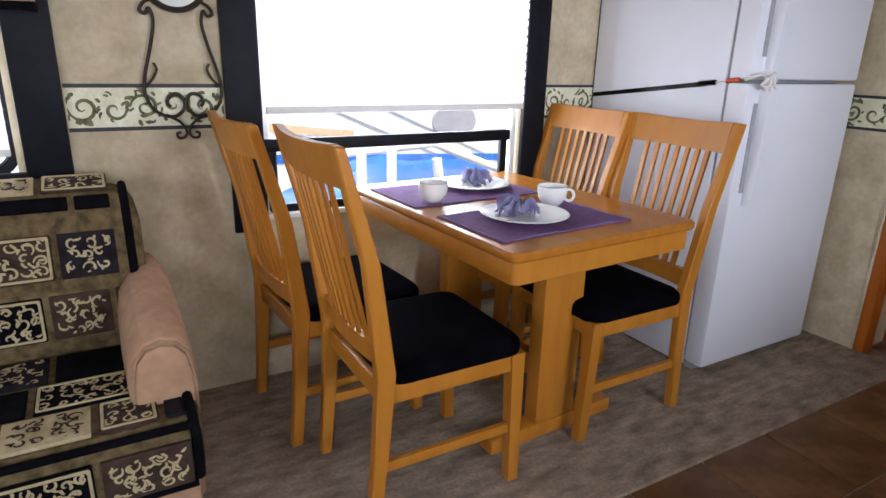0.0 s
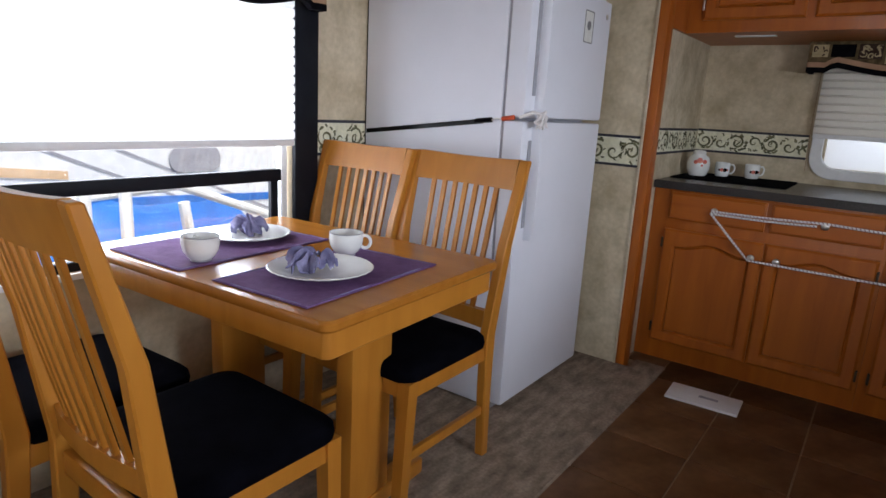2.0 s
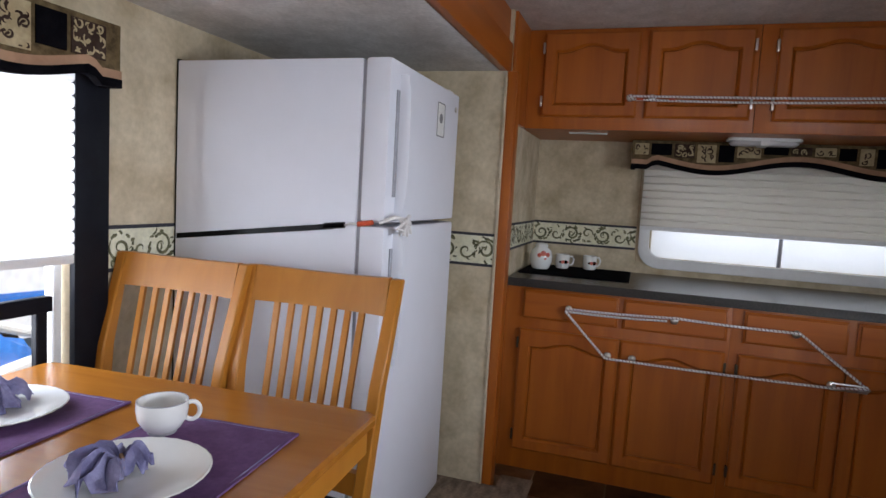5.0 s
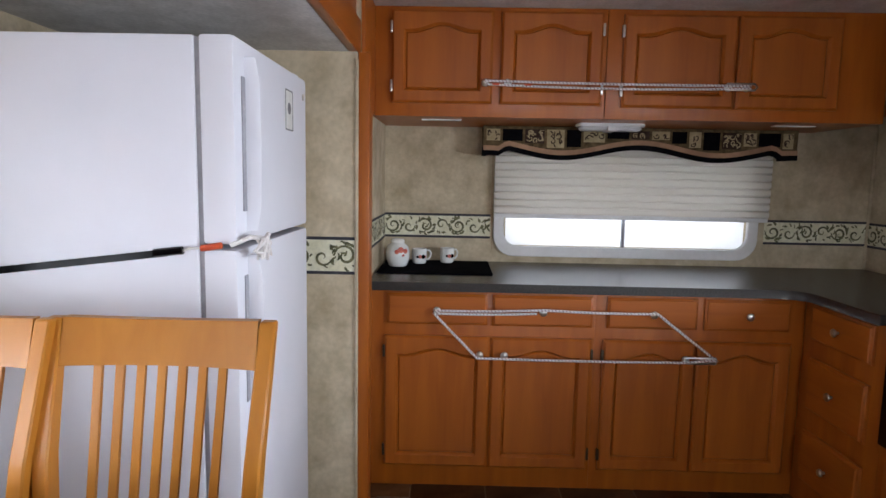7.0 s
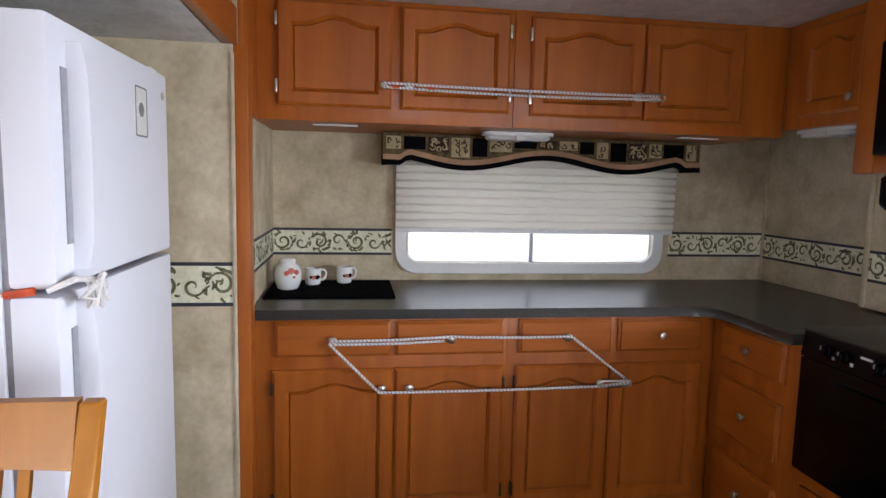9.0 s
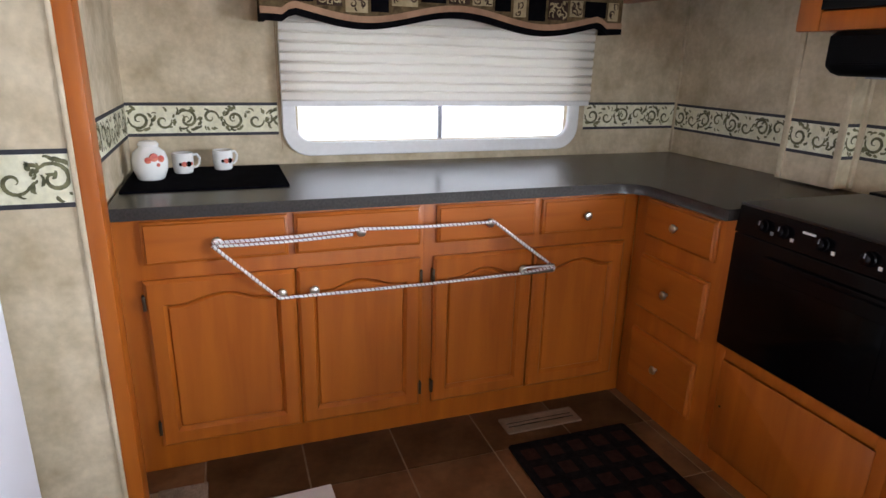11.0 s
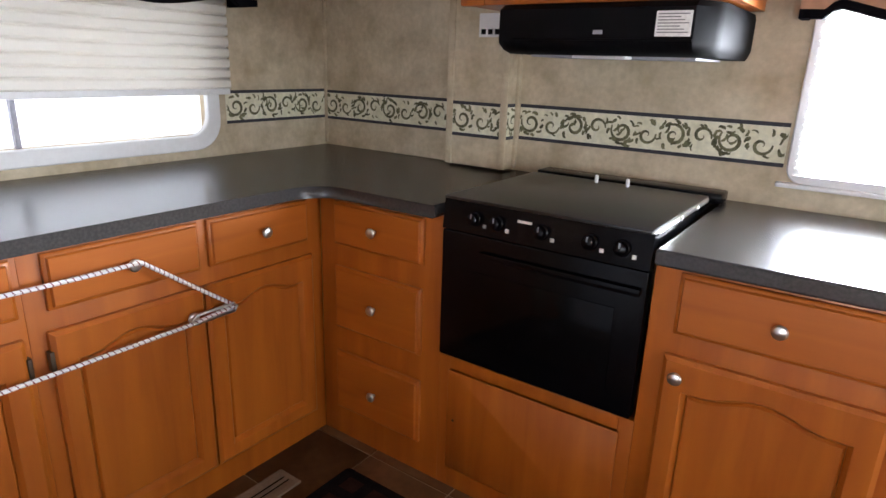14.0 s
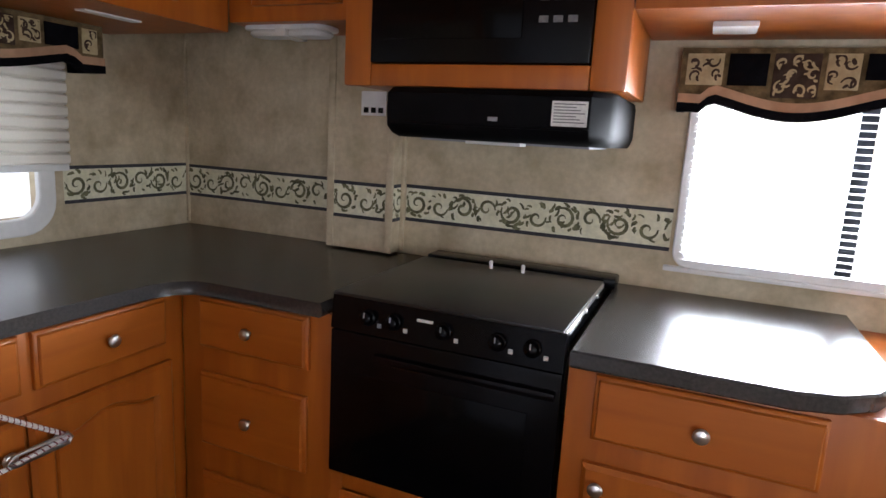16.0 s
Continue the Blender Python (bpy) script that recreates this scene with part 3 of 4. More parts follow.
# ---- cabinets ----
def panel_ring(w, h, inset, arch, y, steps=14):
    """Rectangle inset from (0, w) x (0, h) whose upper edge swells into a cathedral arch."""
    x0, x1, z0, z1 = inset, w - inset, inset, h - inset
    top = []
    for k in range(steps + 1):
        f = k / steps
        g = (abs(f - .5) * 2)
        lift = 0 if g > .8 else .5 + .5 * math.cos(math.pi * g / .8)
        top.append((x1 + (x0 - x1) * f, y, z1 - arch + arch * lift))
    return [(x0, y, z0), (x1, y, z0)] + top


def door(parent, u, v, w, h, arch=0.03, knob=None, hinges=None, name="cabinet_door"):
    """A raised-panel door, its lower corner at u, v on the face."""
    def r(i, y, a=0.0):
        return panel_ring(w, h, i, a, y)
    fr = loops([r(0, 0), r(0, -.014), r(.004, -.017), r(.010, -.022), r(.050, -.022, arch), r(.053, -.019, arch), r(.057, -.011, arch), r(.060, -.009, arch), r(.062, 0, arch), r(0, 0)], cap=False)
    d = part(name, fr, CAB, parent, m=pose(u, -.0005, v))
    part("raised_panel", loops([r(.0615, 0, arch), r(.0615, -.0075, arch), r(.0655, -.0125, arch), r(.0665, -.0135, arch)]), CAB, d)
    if knob:
        part("knob", knob_mesh(), NICKEL, d, "satin nickel knob", pose(knob[0], -.019, knob[1], 90))
    if hinges is not None:
        for z in (.07, h - .07):
            part("hinge", box((hinges - .005, hinges + .005, -.022, -.002, z - .025, z + .025), bevel=.002), BRONZE if h > .5 else NICKEL, d)
    return d


def knob_mesh():
    return lathe([(.006, 0), (.006, .008), (.0085, .011), (.0155, .015), (.0168, .019), (.014, .024), (.007, .0268), (.002, .0275)], 16)


def drawer(parent, u, v, w, h, knob=True):
    def r(i, y):
        return panel_ring(w, h, i, 0, y)
    d = part("drawer_front", loops([r(0, 0), r(0, -.010), r(.003, -.013), r(.0075, -.0145), r(.0095, -.0195), r(.0115, -.021)]), CABH, parent, m=pose(u, -.0005, v))
    if knob:
        part("knob", knob_mesh(), NICKEL, d, "satin nickel knob", pose(w / 2, -.021, h / 2, 90))
    return d


FX, FY = 4.025, -.022  # faces of the end run and of the stove run


def unit(name, label, m, w, z0, z1, depth, kick=0.0):
    c = thing(name, label, "cabinet", m)
    part("carcass", box((0, w, .018, depth, z0, z1)), CAB, c)
    part("face_frame", box((0, w, 0, .018, z0, z1), bevel=.002), CAB, c)
    return c


# end run, lower: two double units, local x runs south from the side wall
c = unit("base_cabinet", "honey wood base cabinet with two drawers above two doors", on_east(FX, 1.848, 0), .98, 0.0, .885, .64)
drawer(c, .085, .735, .43, .135), drawer(c, .535, .735, .43, .135)
door(c, .075, .10, .455, .585, knob=(.41, .512), hinges=-.002)
door(c, .535, .10, .43, .585, knob=(.055, .512), hinges=.432)
c = unit("base_cabinet", "honey wood corner base cabinet with two drawers above two doors", on_east(FX, .868, 0), .89, 0.0, .885, .64)
drawer(c, .045, .735, .385, .135), drawer(c, .46, .735, .36, .135)
door(c, .035, .10, .395, .585, knob=(.345, .512), hinges=-.002)
door(c, .435, .10, .40, .585, knob=(.055, .512))

# stove run, local x runs west from the inner corner
c = unit("drawer_cabinet", "honey wood cabinet with three drawers beside the oven", on_south(4.0245, FY, 0), .5045, 0.0, .885, .64)
drawer(c, .075, .725, .365, .145), drawer(c, .075, .43, .36, .22), drawer(c, .075, .12, .36, .22)
c = thing("oven_cabinet", "honey wood panel below the built-in oven", "cabinet", on_south(3.52, FY, 0))
part("carcass", box((0, .60, .018, .64, 0, .46)), CAB, c)
part("face_frame", box((0, .04, 0, .018, 0, .46), (.56, .60, 0, .018, 0, .46), (.04, .56, 0, .018, .42, .46), (.04, .56, 0, .018, 0, .07), bevel=.002), CAB, c)
part("access_panel", loops([panel_ring(.53, .34, 0, 0, 0), panel_ring(.53, .34, 0, 0, -.003), panel_ring(.53, .34, .003, 0, -.005)]), CAB, c, m=pose(.035, 0, .075))
for u, v in ((.06, .25), (.535, .1)):
    part("screw", lathe([(.004, 0), (.004, .002), (.002, .003)], 10), BRONZE, c, m=pose(u, -.005, v, 90))
c = unit("sink_cabinet", "honey wood cabinet with a drawer above a door at the peninsula", on_south(2.92, FY, 0), .62, 0.0, .885, .62)
drawer(c, .06, .725, .425, .145)
door(c, .05, .09, .44, .58, arch=.03, knob=(.035, .535))

# worktop, with the rounded peninsula end and a gap for the stove
TOP = .922
wt = thing("worktop", "dark slate laminate worktop round the kitchen corner", "worktop")
part("worktop_corner", slab([(3.985, 1.846), (EX - .002, 1.846), (EX - .002, SY + .002), (3.53, SY + .002), (3.53, .013), (3.88, .013), (3.925, .020), (3.965, .055), (3.985, .11)], TOP - .038, TOP, .005), COUNTER, wt)
part("worktop_sink", slab([(2.915, SY + .002), (2.915, .015)] + [(x, y) for x, y in reversed([(2.30, -.205), (2.315, -.13), (2.355, -.06), (2.42, -.01), (2.50, .013)])] + [(2.30, SY + .002)], TOP - .038, TOP, .005), COUNTER, wt)
part("backsplash_strip", box((2.93, 3.52, SY + .002, SY + .06, TOP - .03, TOP + .006), bevel=.003), COUNTER, wt)
solid("peninsula_body", box((1.3, 2.28, SY, -.30, 0, .885)), CAB, "honey wood back of the peninsula", "cabinet")

# uppers
UX = 4.14
c = unit("wall_cabinet", "honey wood wall cabinet with two arched doors tied shut", on_east(UX, 1.848, 0), 1.0, 1.625, CE - .002, .535)
door(c, .085, 1.68, .43, .385, knob=(.40, .085), hinges=-.002), door(c, .55, 1.68, .43, .385, knob=(.03, .085), hinges=.432)
c = unit("wall_cabinet", "honey wood wall cabinet with two arched doors over the window", on_east(UX, .846, 0), 1.19, 1.625, CE - .002, .535)
door(c, .065, 1.675, .475, .385, knob=(.44, .085), hinges=-.002), door(c, .55, 1.675, .43, .385, knob=(.03, .085))
c = unit("wall_cabinet", "honey wood corner wall cabinet with one arched door", on_south(4.138, -.345, 0), .48, 1.655, CE - .002, .34)
door(c, .10, 1.70, .32, .35, knob=(.28, .05))
c = thing("microwave_cabinet", "honey wood hanging cabinet framing a black microwave", "cabinet", on_south(3.655, -.262, 0))
part("carcass", box((0, .018, .018, .42, 1.47, CE - .002), (.742, .76, .018, .42, 1.47, CE - .002), (.018, .742, .018, .42, 1.47, 1.50), (.018, .742, .40, .42, 1.50, CE - .002), bevel=.003), CAB, c)
part("face_frame", box((0, .085, -.004, .018, 1.465, CE - .002), (.675, .76, -.004, .018, 1.465, CE - .002), (.085, .675, -.004, .018, 1.465, 1.525), (.085, .675, -.004, .018, 1.90, CE - .002), bevel=.008), CAB, c)
mw = thing("microwave", "black built-in microwave oven", "microwave", on_south(3.57, -.262, 0))
part("housing", box((.002, .588, -.012, .36, 1.527, 1.898), bevel=.004), BLACK, mw)
part("door_glass", box((.05, .42, -.017, -.011, 1.585, 1.85), bevel=.002), GLASST, mw)
for k in range(4):
    for j in range(3):
        part("button", box((.46 + .035 * j, .482 + .035 * j, -.015, -.011, 1.62 + .05 * k, 1.635 + .05 * k)), INK, mw)
c = unit("wall_cabinet", "honey wood wall cabinet above the sink window", on_south(2.892, -.25, 0), 1.5, 1.645, CE - .002, .438)
door(c, .05, 1.70, .45, .35), door(c, .53, 1.70, .45, .35)

# ---- stove and hood ----
st = thing("stove", "black built-in gas range with glass cover and oven", "stove", on_south(3.515, -.02, 0))
part("oven_door", box((0, .585, -.012, .02, .468, .855), bevel=.006), BLACK, st)
part("oven_window", box((.07, .515, -.0145, -.011, .53, .75), bevel=.001), GLASST, st)
part("oven_handle", box((.13, .575, -.030, -.012, .795, .815), bevel=.006), BLACK, st)
part("control_panel", loops([[(u, -.012, .858), (u, .02, .858), (u, .03, .945), (u, -.002, .945)] for u in (0, .585)]), BLACK, st)
for k, u in enumerate((.105, .175, .305, .435, .515)):
    kb = part("control_knob", lathe([(.021, 0), (.020, .006), (.016, .008), (.015, .022), (.012, .024)], 18), BLACK, st, m=pose(u, -.008, .90, 84))
    part("pointer", box((-.0015, .0015, .002, .014, .022, .0255)), GREY, kb)
    part("dial_mark", box((u + .026, u + .036, -.0115, -.0085, .879, .889)), PAPERTAG if k != 0 else INK, st)
part("maker_plate", box((.235, .275, -.010, -.0055, .913, .919)), PAPERTAG, st)
part("hob_body", box((0, .585, .03, .63, .90, .938), bevel=.004), BLACK, st)
part("glass_cover", box((.005, .58, -.012, .52, .944, .953), bevel=.003), LID, st, "dark glass lid lying shut")
part("cover_rail", box((.574, .585, 0, .50, .938, .951), bevel=.002), NICKEL, st)
part("vent_back", box((0, .61, .55, .64, .925, .957), bevel=.008), BLACK, st)
for u in (.247, .348):
    part("hinge_post", lathe([(.006, 0), (.006, .02), (.004, .024)], 12), PLASTIC, st, m=pose(u, .48, .953))
for v in (.2, .36):
    part("rail_screw", lathe([(.006, 0), (.006, .004), (.003, .006)], 10), NICKEL, st, m=pose(.586, v, .945, 0, 90))

hd = thing("range_hood", "black range hood with a white instruction label", "range hood", on_south(3.51, 0, 0))
def hood_ring(z, front, side=0.0):
    """The hood's plan with angled front corners, its front drawn back."""
    return [(u, v, z) for u, v in ((side, .688), (side, .25 + front), (.015 + side, .225 + front), (.045, .215 + front), (.548, .215 + front), (.585 - side, .265 + front), (.595 - side, .30 + front), (.595 - side, .688))]


part("hood_shell", loops([hood_ring(1.335, .05, .012), hood_ring(1.345, .02, .006), hood_ring(1.362, .003), hood_ring(1.372, 0), hood_ring(1.448, 0), hood_ring(1.463, .02, .004)]), SATIN, hd)
part("hood_lip", tube([(.067, .2145, 1.372), (.547, .2145, 1.372)], .003, 6), SATIN, hd)
part("hood_lens", box((.22, .37, .275, .33, 1.326, 1.334), bevel=.003), FROST, hd, "frosted lamp lens, off")
part("grease_filter", box((.06, .53, .345, .62, 1.329, 1.336)), GREY, hd)
lab = part("instruction_label", box((.458, .542, -.002, 0, 0, .058)), PAPERTAG, hd, "white paper label with grey print", pose(0, .2148, 1.380))
for k in range(7):
    part("print_line", box((.463, .536 - .01 * (k % 3), -.0028, -.0019, .008 + .007 * k, .0105 + .007 * k)), INK, lab)
part("switch", box((.30, .325, .212, .225, 1.385, 1.395), bevel=.001), GREY, hd)
so = thing("switch_plate", "white wall plate with three dark buttons", "switch", on_south(3.80, -.605, 0))
part("plate", box((0, .095, -.008, 0, 1.395, 1.475), bevel=.003), PLASTIC, so)
for k in range(3):
    part("button", box((.012 + .028 * k, .030 + .028 * k, -.011, -.008, 1.404, 1.422), bevel=.001), BLACK, so)


def puck(name, label, m, w=.31, d=.11):
    """A shallow under-cabinet lamp with a clear ribbed lens, switched off."""
    o = thing(name, label, "light", m)
    part("lamp_base", slab(round_rect(-w / 2, w / 2, -d / 2, d / 2, .03), -.014, 0, .003), PLASTIC, o)
    part("lens", slab(round_rect(-w / 2 + .012, w / 2 - .012, -d / 2 + .012, d / 2 - .012, .025), -.032, -.013, .009), FROST, o)
    part("rocker", box((-.02, .02, -d / 2 - .004, d / 2 + .004, -.036, -.012), bevel=.004), PLASTIC, o)
    return o


puck("under_cabinet_light", "white under-cabinet light, off, over the window", pose(4.36, .765, 1.625, 0, 0, 90))
puck("under_cabinet_light", "white under-cabinet light, off, in the corner", pose(3.97, -.44, 1.655))
b = thing("small_light", "small white light under the sink cabinet", "light", pose(2.68, -.46, 1.645))
part("lamp_base", box((-.05, .05, -.055, .055, -.014, 0), bevel=.004), PLASTIC, b)
for x0, y0 in ((4.28, 1.55), (4.30, -.05)):
    solid("latch_strip", box((x0 - .02, x0 + .02, y0 - .09, y0 + .09, 1.6205, 1.6248)), PLASTIC, "pale strip under the wall cabinet", "strip")

# ceiling vent and round outlet
rv = thing("roof_vent", "square white roof vent with raised lid and dark crank", "roof vent", pose(3.53, .51, CE))
part("vent_frame", box((-.20, -.178, -.22, .22, -.007, 0), (.178, .20, -.22, .22, -.007, 0), (-.178, .178, -.22, -.198, -.007, 0), (-.178, .178, .198, .22, -.007, 0), bevel=.003), PLASTIC, rv)
bm = bmesh.new()
low = [Vector(p) for p in ((-.178, -.198, -.003), (.178, -.198, -.003), (.178, .198, -.003), (-.178, .198, -.003))]
tip = [Vector(p) for p in ((-.03, -.03, -.06), (.03, -.03, -.06), (.03, .03, -.06), (-.03, .03, -.06))]
for k in range(4):
    bm.faces.new([bm.verts.new(p) for p in (low[k], tip[k], tip[k - 3], low[k - 3])])
bm.faces.new([bm.verts.new(p) for p in reversed(tip)])
part("dome", bm, PLASTIC, rv, "four-sided white pyramid cover")
part("crank", box((-.03, .03, -.009, .009, -.02, 0), (-.009, .009, -.03, .03, -.021, .001), bevel=.004), BLACK, rv, "black star-shaped crank knob", pose(-.05, -.13, -.018))
ro = thing("ceiling_outlet", "round white air outlet in the ceiling", "air outlet", pose(3.38, .14, CE))
part("flange", lathe([(.10, 0), (.102, -.008), (.088, -.014), (.07, -.010), (.068, -.002)], 32), PLASTIC, ro)
part("outlet_disc", lathe([(.069, -.001), (.066, -.009), (.05, -.012), (.02, -.0125), (.004, -.0125)], 32), PLASTIC, ro)
part("outlet_tab", box((-.05, .05, -.004, .004, -.02, -.011), bevel=.002), PLASTIC, ro)

# ---- fridge ----
fr = thing("refrigerator", "white two-door refrigerator strapped shut", "refrigerator", pose(2.915, 2.01, 0))
part("cabinet_body", box((0, .70, .095, .78, .03, 1.685), bevel=.006), WHITE, fr)
part("gasket", box((.008, .692, .083, .096, .07, 1.68)), GREY, fr)
for n, z0, z1 in (("freezer_door", 1.19, 1.688), ("fridge_door", .05, 1.178)):
    dd = part(n, box((0, .705, 0, .084, z0, z1), bevel=.012), WHITE, fr)
    h0, h1 = (z0 + .03, z1 - .04) if n == "freezer_door" else (z1 - .45, z1 - .02)
    # grey strip on the door stands in for the handle's shadow
    part("handle_shade", box((.048, .070, -.003, .002, h0 + .05, h1 - .05)), GREY, dd)
    part("door_handle", loops([[(x, y, z) for x, y in ((.072, 0.004), (.072, -.014 - b), (.078, -.026 - b), (.098, -.026 - b), (.104, -.014 - b), (.104, .004 - (b if 0 < k < 8 else 0)))] for k, (z, b) in
                               enumerate((h0 + (h1 - h0) * j / 8, .012 * math.sin(math.pi * j / 8) ** .3) for j in range(9))]), WHITE, dd)
part("back_panel", box((.004, .696, .78, .787, .03, 1.69)), BLACK, fr)
part("toe_grille", box((.01, .69, .05, .09, .005, .048)), GREY, fr)
for x0 in (.04, .62):
    part("foot", box((x0, x0 + .04, .12, .18, 0.0, .032)), BLACK, fr)
part("top_hinge", box((.62, .68, .02, .11, 1.688, 1.70), bevel=.003), PLASTIC, fr)
lab = part("energy_sticker", box((.435, .52, -.0015, .001, 1.50, 1.625)), PAPERTAG, fr, "white paper sticker with a printed oval")
part("sticker_print", lathe([(.018, 0), (.018, .001), (.008, .0012)], 18), INK, lab, m=pose(.478, -.0015, 1.568, 90))
part("sticker_rim", ring_frame(.435, .52, 1.50, 1.625, .004, .0012, .004, -.0015, .0005), INK, lab)
part("badge", lathe([(.011, 0), (.011, .003), (.008, .004)], 18), NICKEL, fr, m=pose(.655, 0, 1.625, 90))
sp = thing("tie_strap", "black rubber strap with orange hook round the refrigerator", "strap", pose(2.915, 2.01, 0))
part("strap", loops([[(-.004 - .002 * math.sin(k), .77 - .66 * k / 12, z0) for z0 in ()] or [(-.001, .77 - .60 * k / 12, 1.085 + .075 * k / 12), (-.005, .77 - .60 * k / 12, 1.085 + .075 * k / 12), (-.005, .77 - .60 * k / 12, 1.103 + .075 * k / 12), (-.001, .77 - .60 * k / 12, 1.103 + .075 * k / 12)] for k in range(13)]), BLACK, sp)
part("strap_end", tube([(-.007, .20, 1.168), (-.009, .165, 1.172), (-.007, .13, 1.176)], .010, 8), BLACK, sp)
part("orange_hook", tube([(-.006, .085, 1.182), (-.008, .06, 1.186), (-.007, .035, 1.19)], .008, 8), ORANGE, sp)
part("wire_hook", tube([(-.006, .135, 1.174), (-.008, .11, 1.182), (-.006, .085, 1.182)], .003, 6), NICKEL, sp)
part("cord_knot", tube([(.045 + .026 * math.cos(k * 1.9), -.052 - .012 * math.sin(k * 1.3), 1.185 + .03 * math.sin(k * 1.9 + .25 * k)) for k in range(22)], .0045, 7), ROPE, sp, "white cord wound round the handles")
part("cord_knot", tube([(-.004, .015, 1.19), (.01, -.03, 1.21), (.04, -.055, 1.205), (.06, -.05, 1.18), (.035, -.06, 1.165), (.01, -.04, 1.175), (.03, -.058, 1.20), (.05, -.062, 1.215)], .006, 8), ROPE, sp, "white cord knotted at the handles")

# ---- dinette ----
tb = thing("dining_table", "honey oak pedestal table with rounded corners", "table", pose(2.105, 2.285, .045, 0, 0, 3))
part("tabletop", slab(round_rect(-.372, .372, -.487, .487, .028), .694, .722, .007), OAKT, tb)
part("apron", slab(round_rect(-.356, .356, -.471, .471, .02), .628, .6935, .003), OAK, tb)
for y in (-.275, .275):
    part("pedestal", box((-.085, .085, y - .03, y + .03, .03, .692), bevel=.006), OAK, tb)
    part("foot_bar", box((-.27, .27, y - .035, y + .035, -.023, .032), bevel=.01), OAK, tb)
part("stretcher", box((-.02, .02, -.245, .245, .14, .22), bevel=.005), OAK, tb)


def quad_bar(a, b, w, d, w2=None, d2=None, bm=None):
    """A bar of rectangular section from a to b; w across y, d across x."""
    rings = []
    for (x, y, z), ww, dd in ((a, w, d), (b, w2 or w, d2 or d)):
        rings.append([(x - dd / 2, y - ww / 2, z), (x + dd / 2, y - ww / 2, z), (x + dd / 2, y + ww / 2, z), (x - dd / 2, y + ww / 2, z)])
    return loops(rings, bm=bm)


def chair(m):
    """A slat-back dining chair that faces its own +x."""
    c = thing("dining_chair", "honey oak slat-back dining chair with black suede seat", "chair", m, "chairs round the table")
    for s in (-1, 1):
        ys, ks = s * .195, ((-.235, .19, 0), (-.214, .195, .25), (-.203, .20, .46), (-.245, .215, .76), (-.322, .225, 1.035))
        bm = loops([[(x - d / 2, s * y - .017, z), (x + d / 2, s * y - .017, z), (x + d / 2, s * y + .017, z), (x - d / 2, s * y + .017, z)] for (x, y, z), d in zip(ks, (.034, .042, .05, .04, .026))])
        bmesh.ops.bevel(bm, geom=bm.edges[:], offset=.004, segments=1, affect="EDGES")
        part("leg", bm, OAK, c)
        part("leg", quad_bar((.215, s * .19, 0), (.20, s * .195, .43), .034, .034, .042, .042), OAK, c)
        part("side_rail", box((-.19, .19, s * .195 - .012, s * .195 + .012, .375, .43), bevel=.003), OAK, c)
        part("stretcher", box((-.20, .20, s * .192 - .009, s * .192 + .009, .17, .20), bevel=.003), OAK, c)
    part("front_rail", box((.19, .212, -.18, .18, .375, .43), bevel=.003), OAK, c)
    part("back_rail", box((-.215, -.19, -.18, .18, .375, .43), bevel=.003), OAK, c)
    # curved top and lower rails of the back
    for nm, z0, z1, x0, x1 in (("top_rail", .938, 1.03, -.294, -.321), ("lower_rail", .48, .535, -.200, -.205)):
        rings = []
        for k in range(13):
            y = -.205 + .41 * k / 12 if nm == "top_rail" else -.185 + .37 * k / 12
            bow = -.022 * (1 - (y / .215) ** 2)
            rings.append([(x0 + bow - .011, y, z0), (x0 + bow + .011, y, z0), (x1 + bow + .011, y, z1 + .006 * (y / .2) ** 2), (x1 + bow - .011, y, z1 + .006 * (y / .2) ** 2)])
        part(nm, loops(rings), OAK, c)
    for k in range(7):
        y = -.132 + .044 * k
        bow = -.022 * (1 - (y / .215) ** 2)
        part("slat", quad_bar((-.203 + bow, y * .93, .53), (-.295 + bow, y, .942), .017, .010), OAK, c)
    o = round_rect(-.195, .225, -.215, .215, .05)
    ctr = Vector((.015, 0))
    rings = [[(x, y, .428) for x, y in o]]
    for z, f in ((.445, 1.012), (.462, 1.0), (.474, .95), (.481, .80), (.484, .5)):
        rings.append([(ctr.x + (x - ctr.x) * f, y * f, z) for x, y in o])
    part("seat_cushion", loops(rings), SEATB, c, "black suede seat cushion")
    return c


ch = chair(pose(1.632, 2.045, .022, 0, 0, 0))
copy_thing(ch, pose(1.55, 2.515, .022, 0, 0, 3))
copy_thing(ch, pose(2.382, 2.095, .022, 0, 0, 180))
copy_thing(ch, pose(2.364, 2.56, .022, 0, 0, 179))

TZ = .768


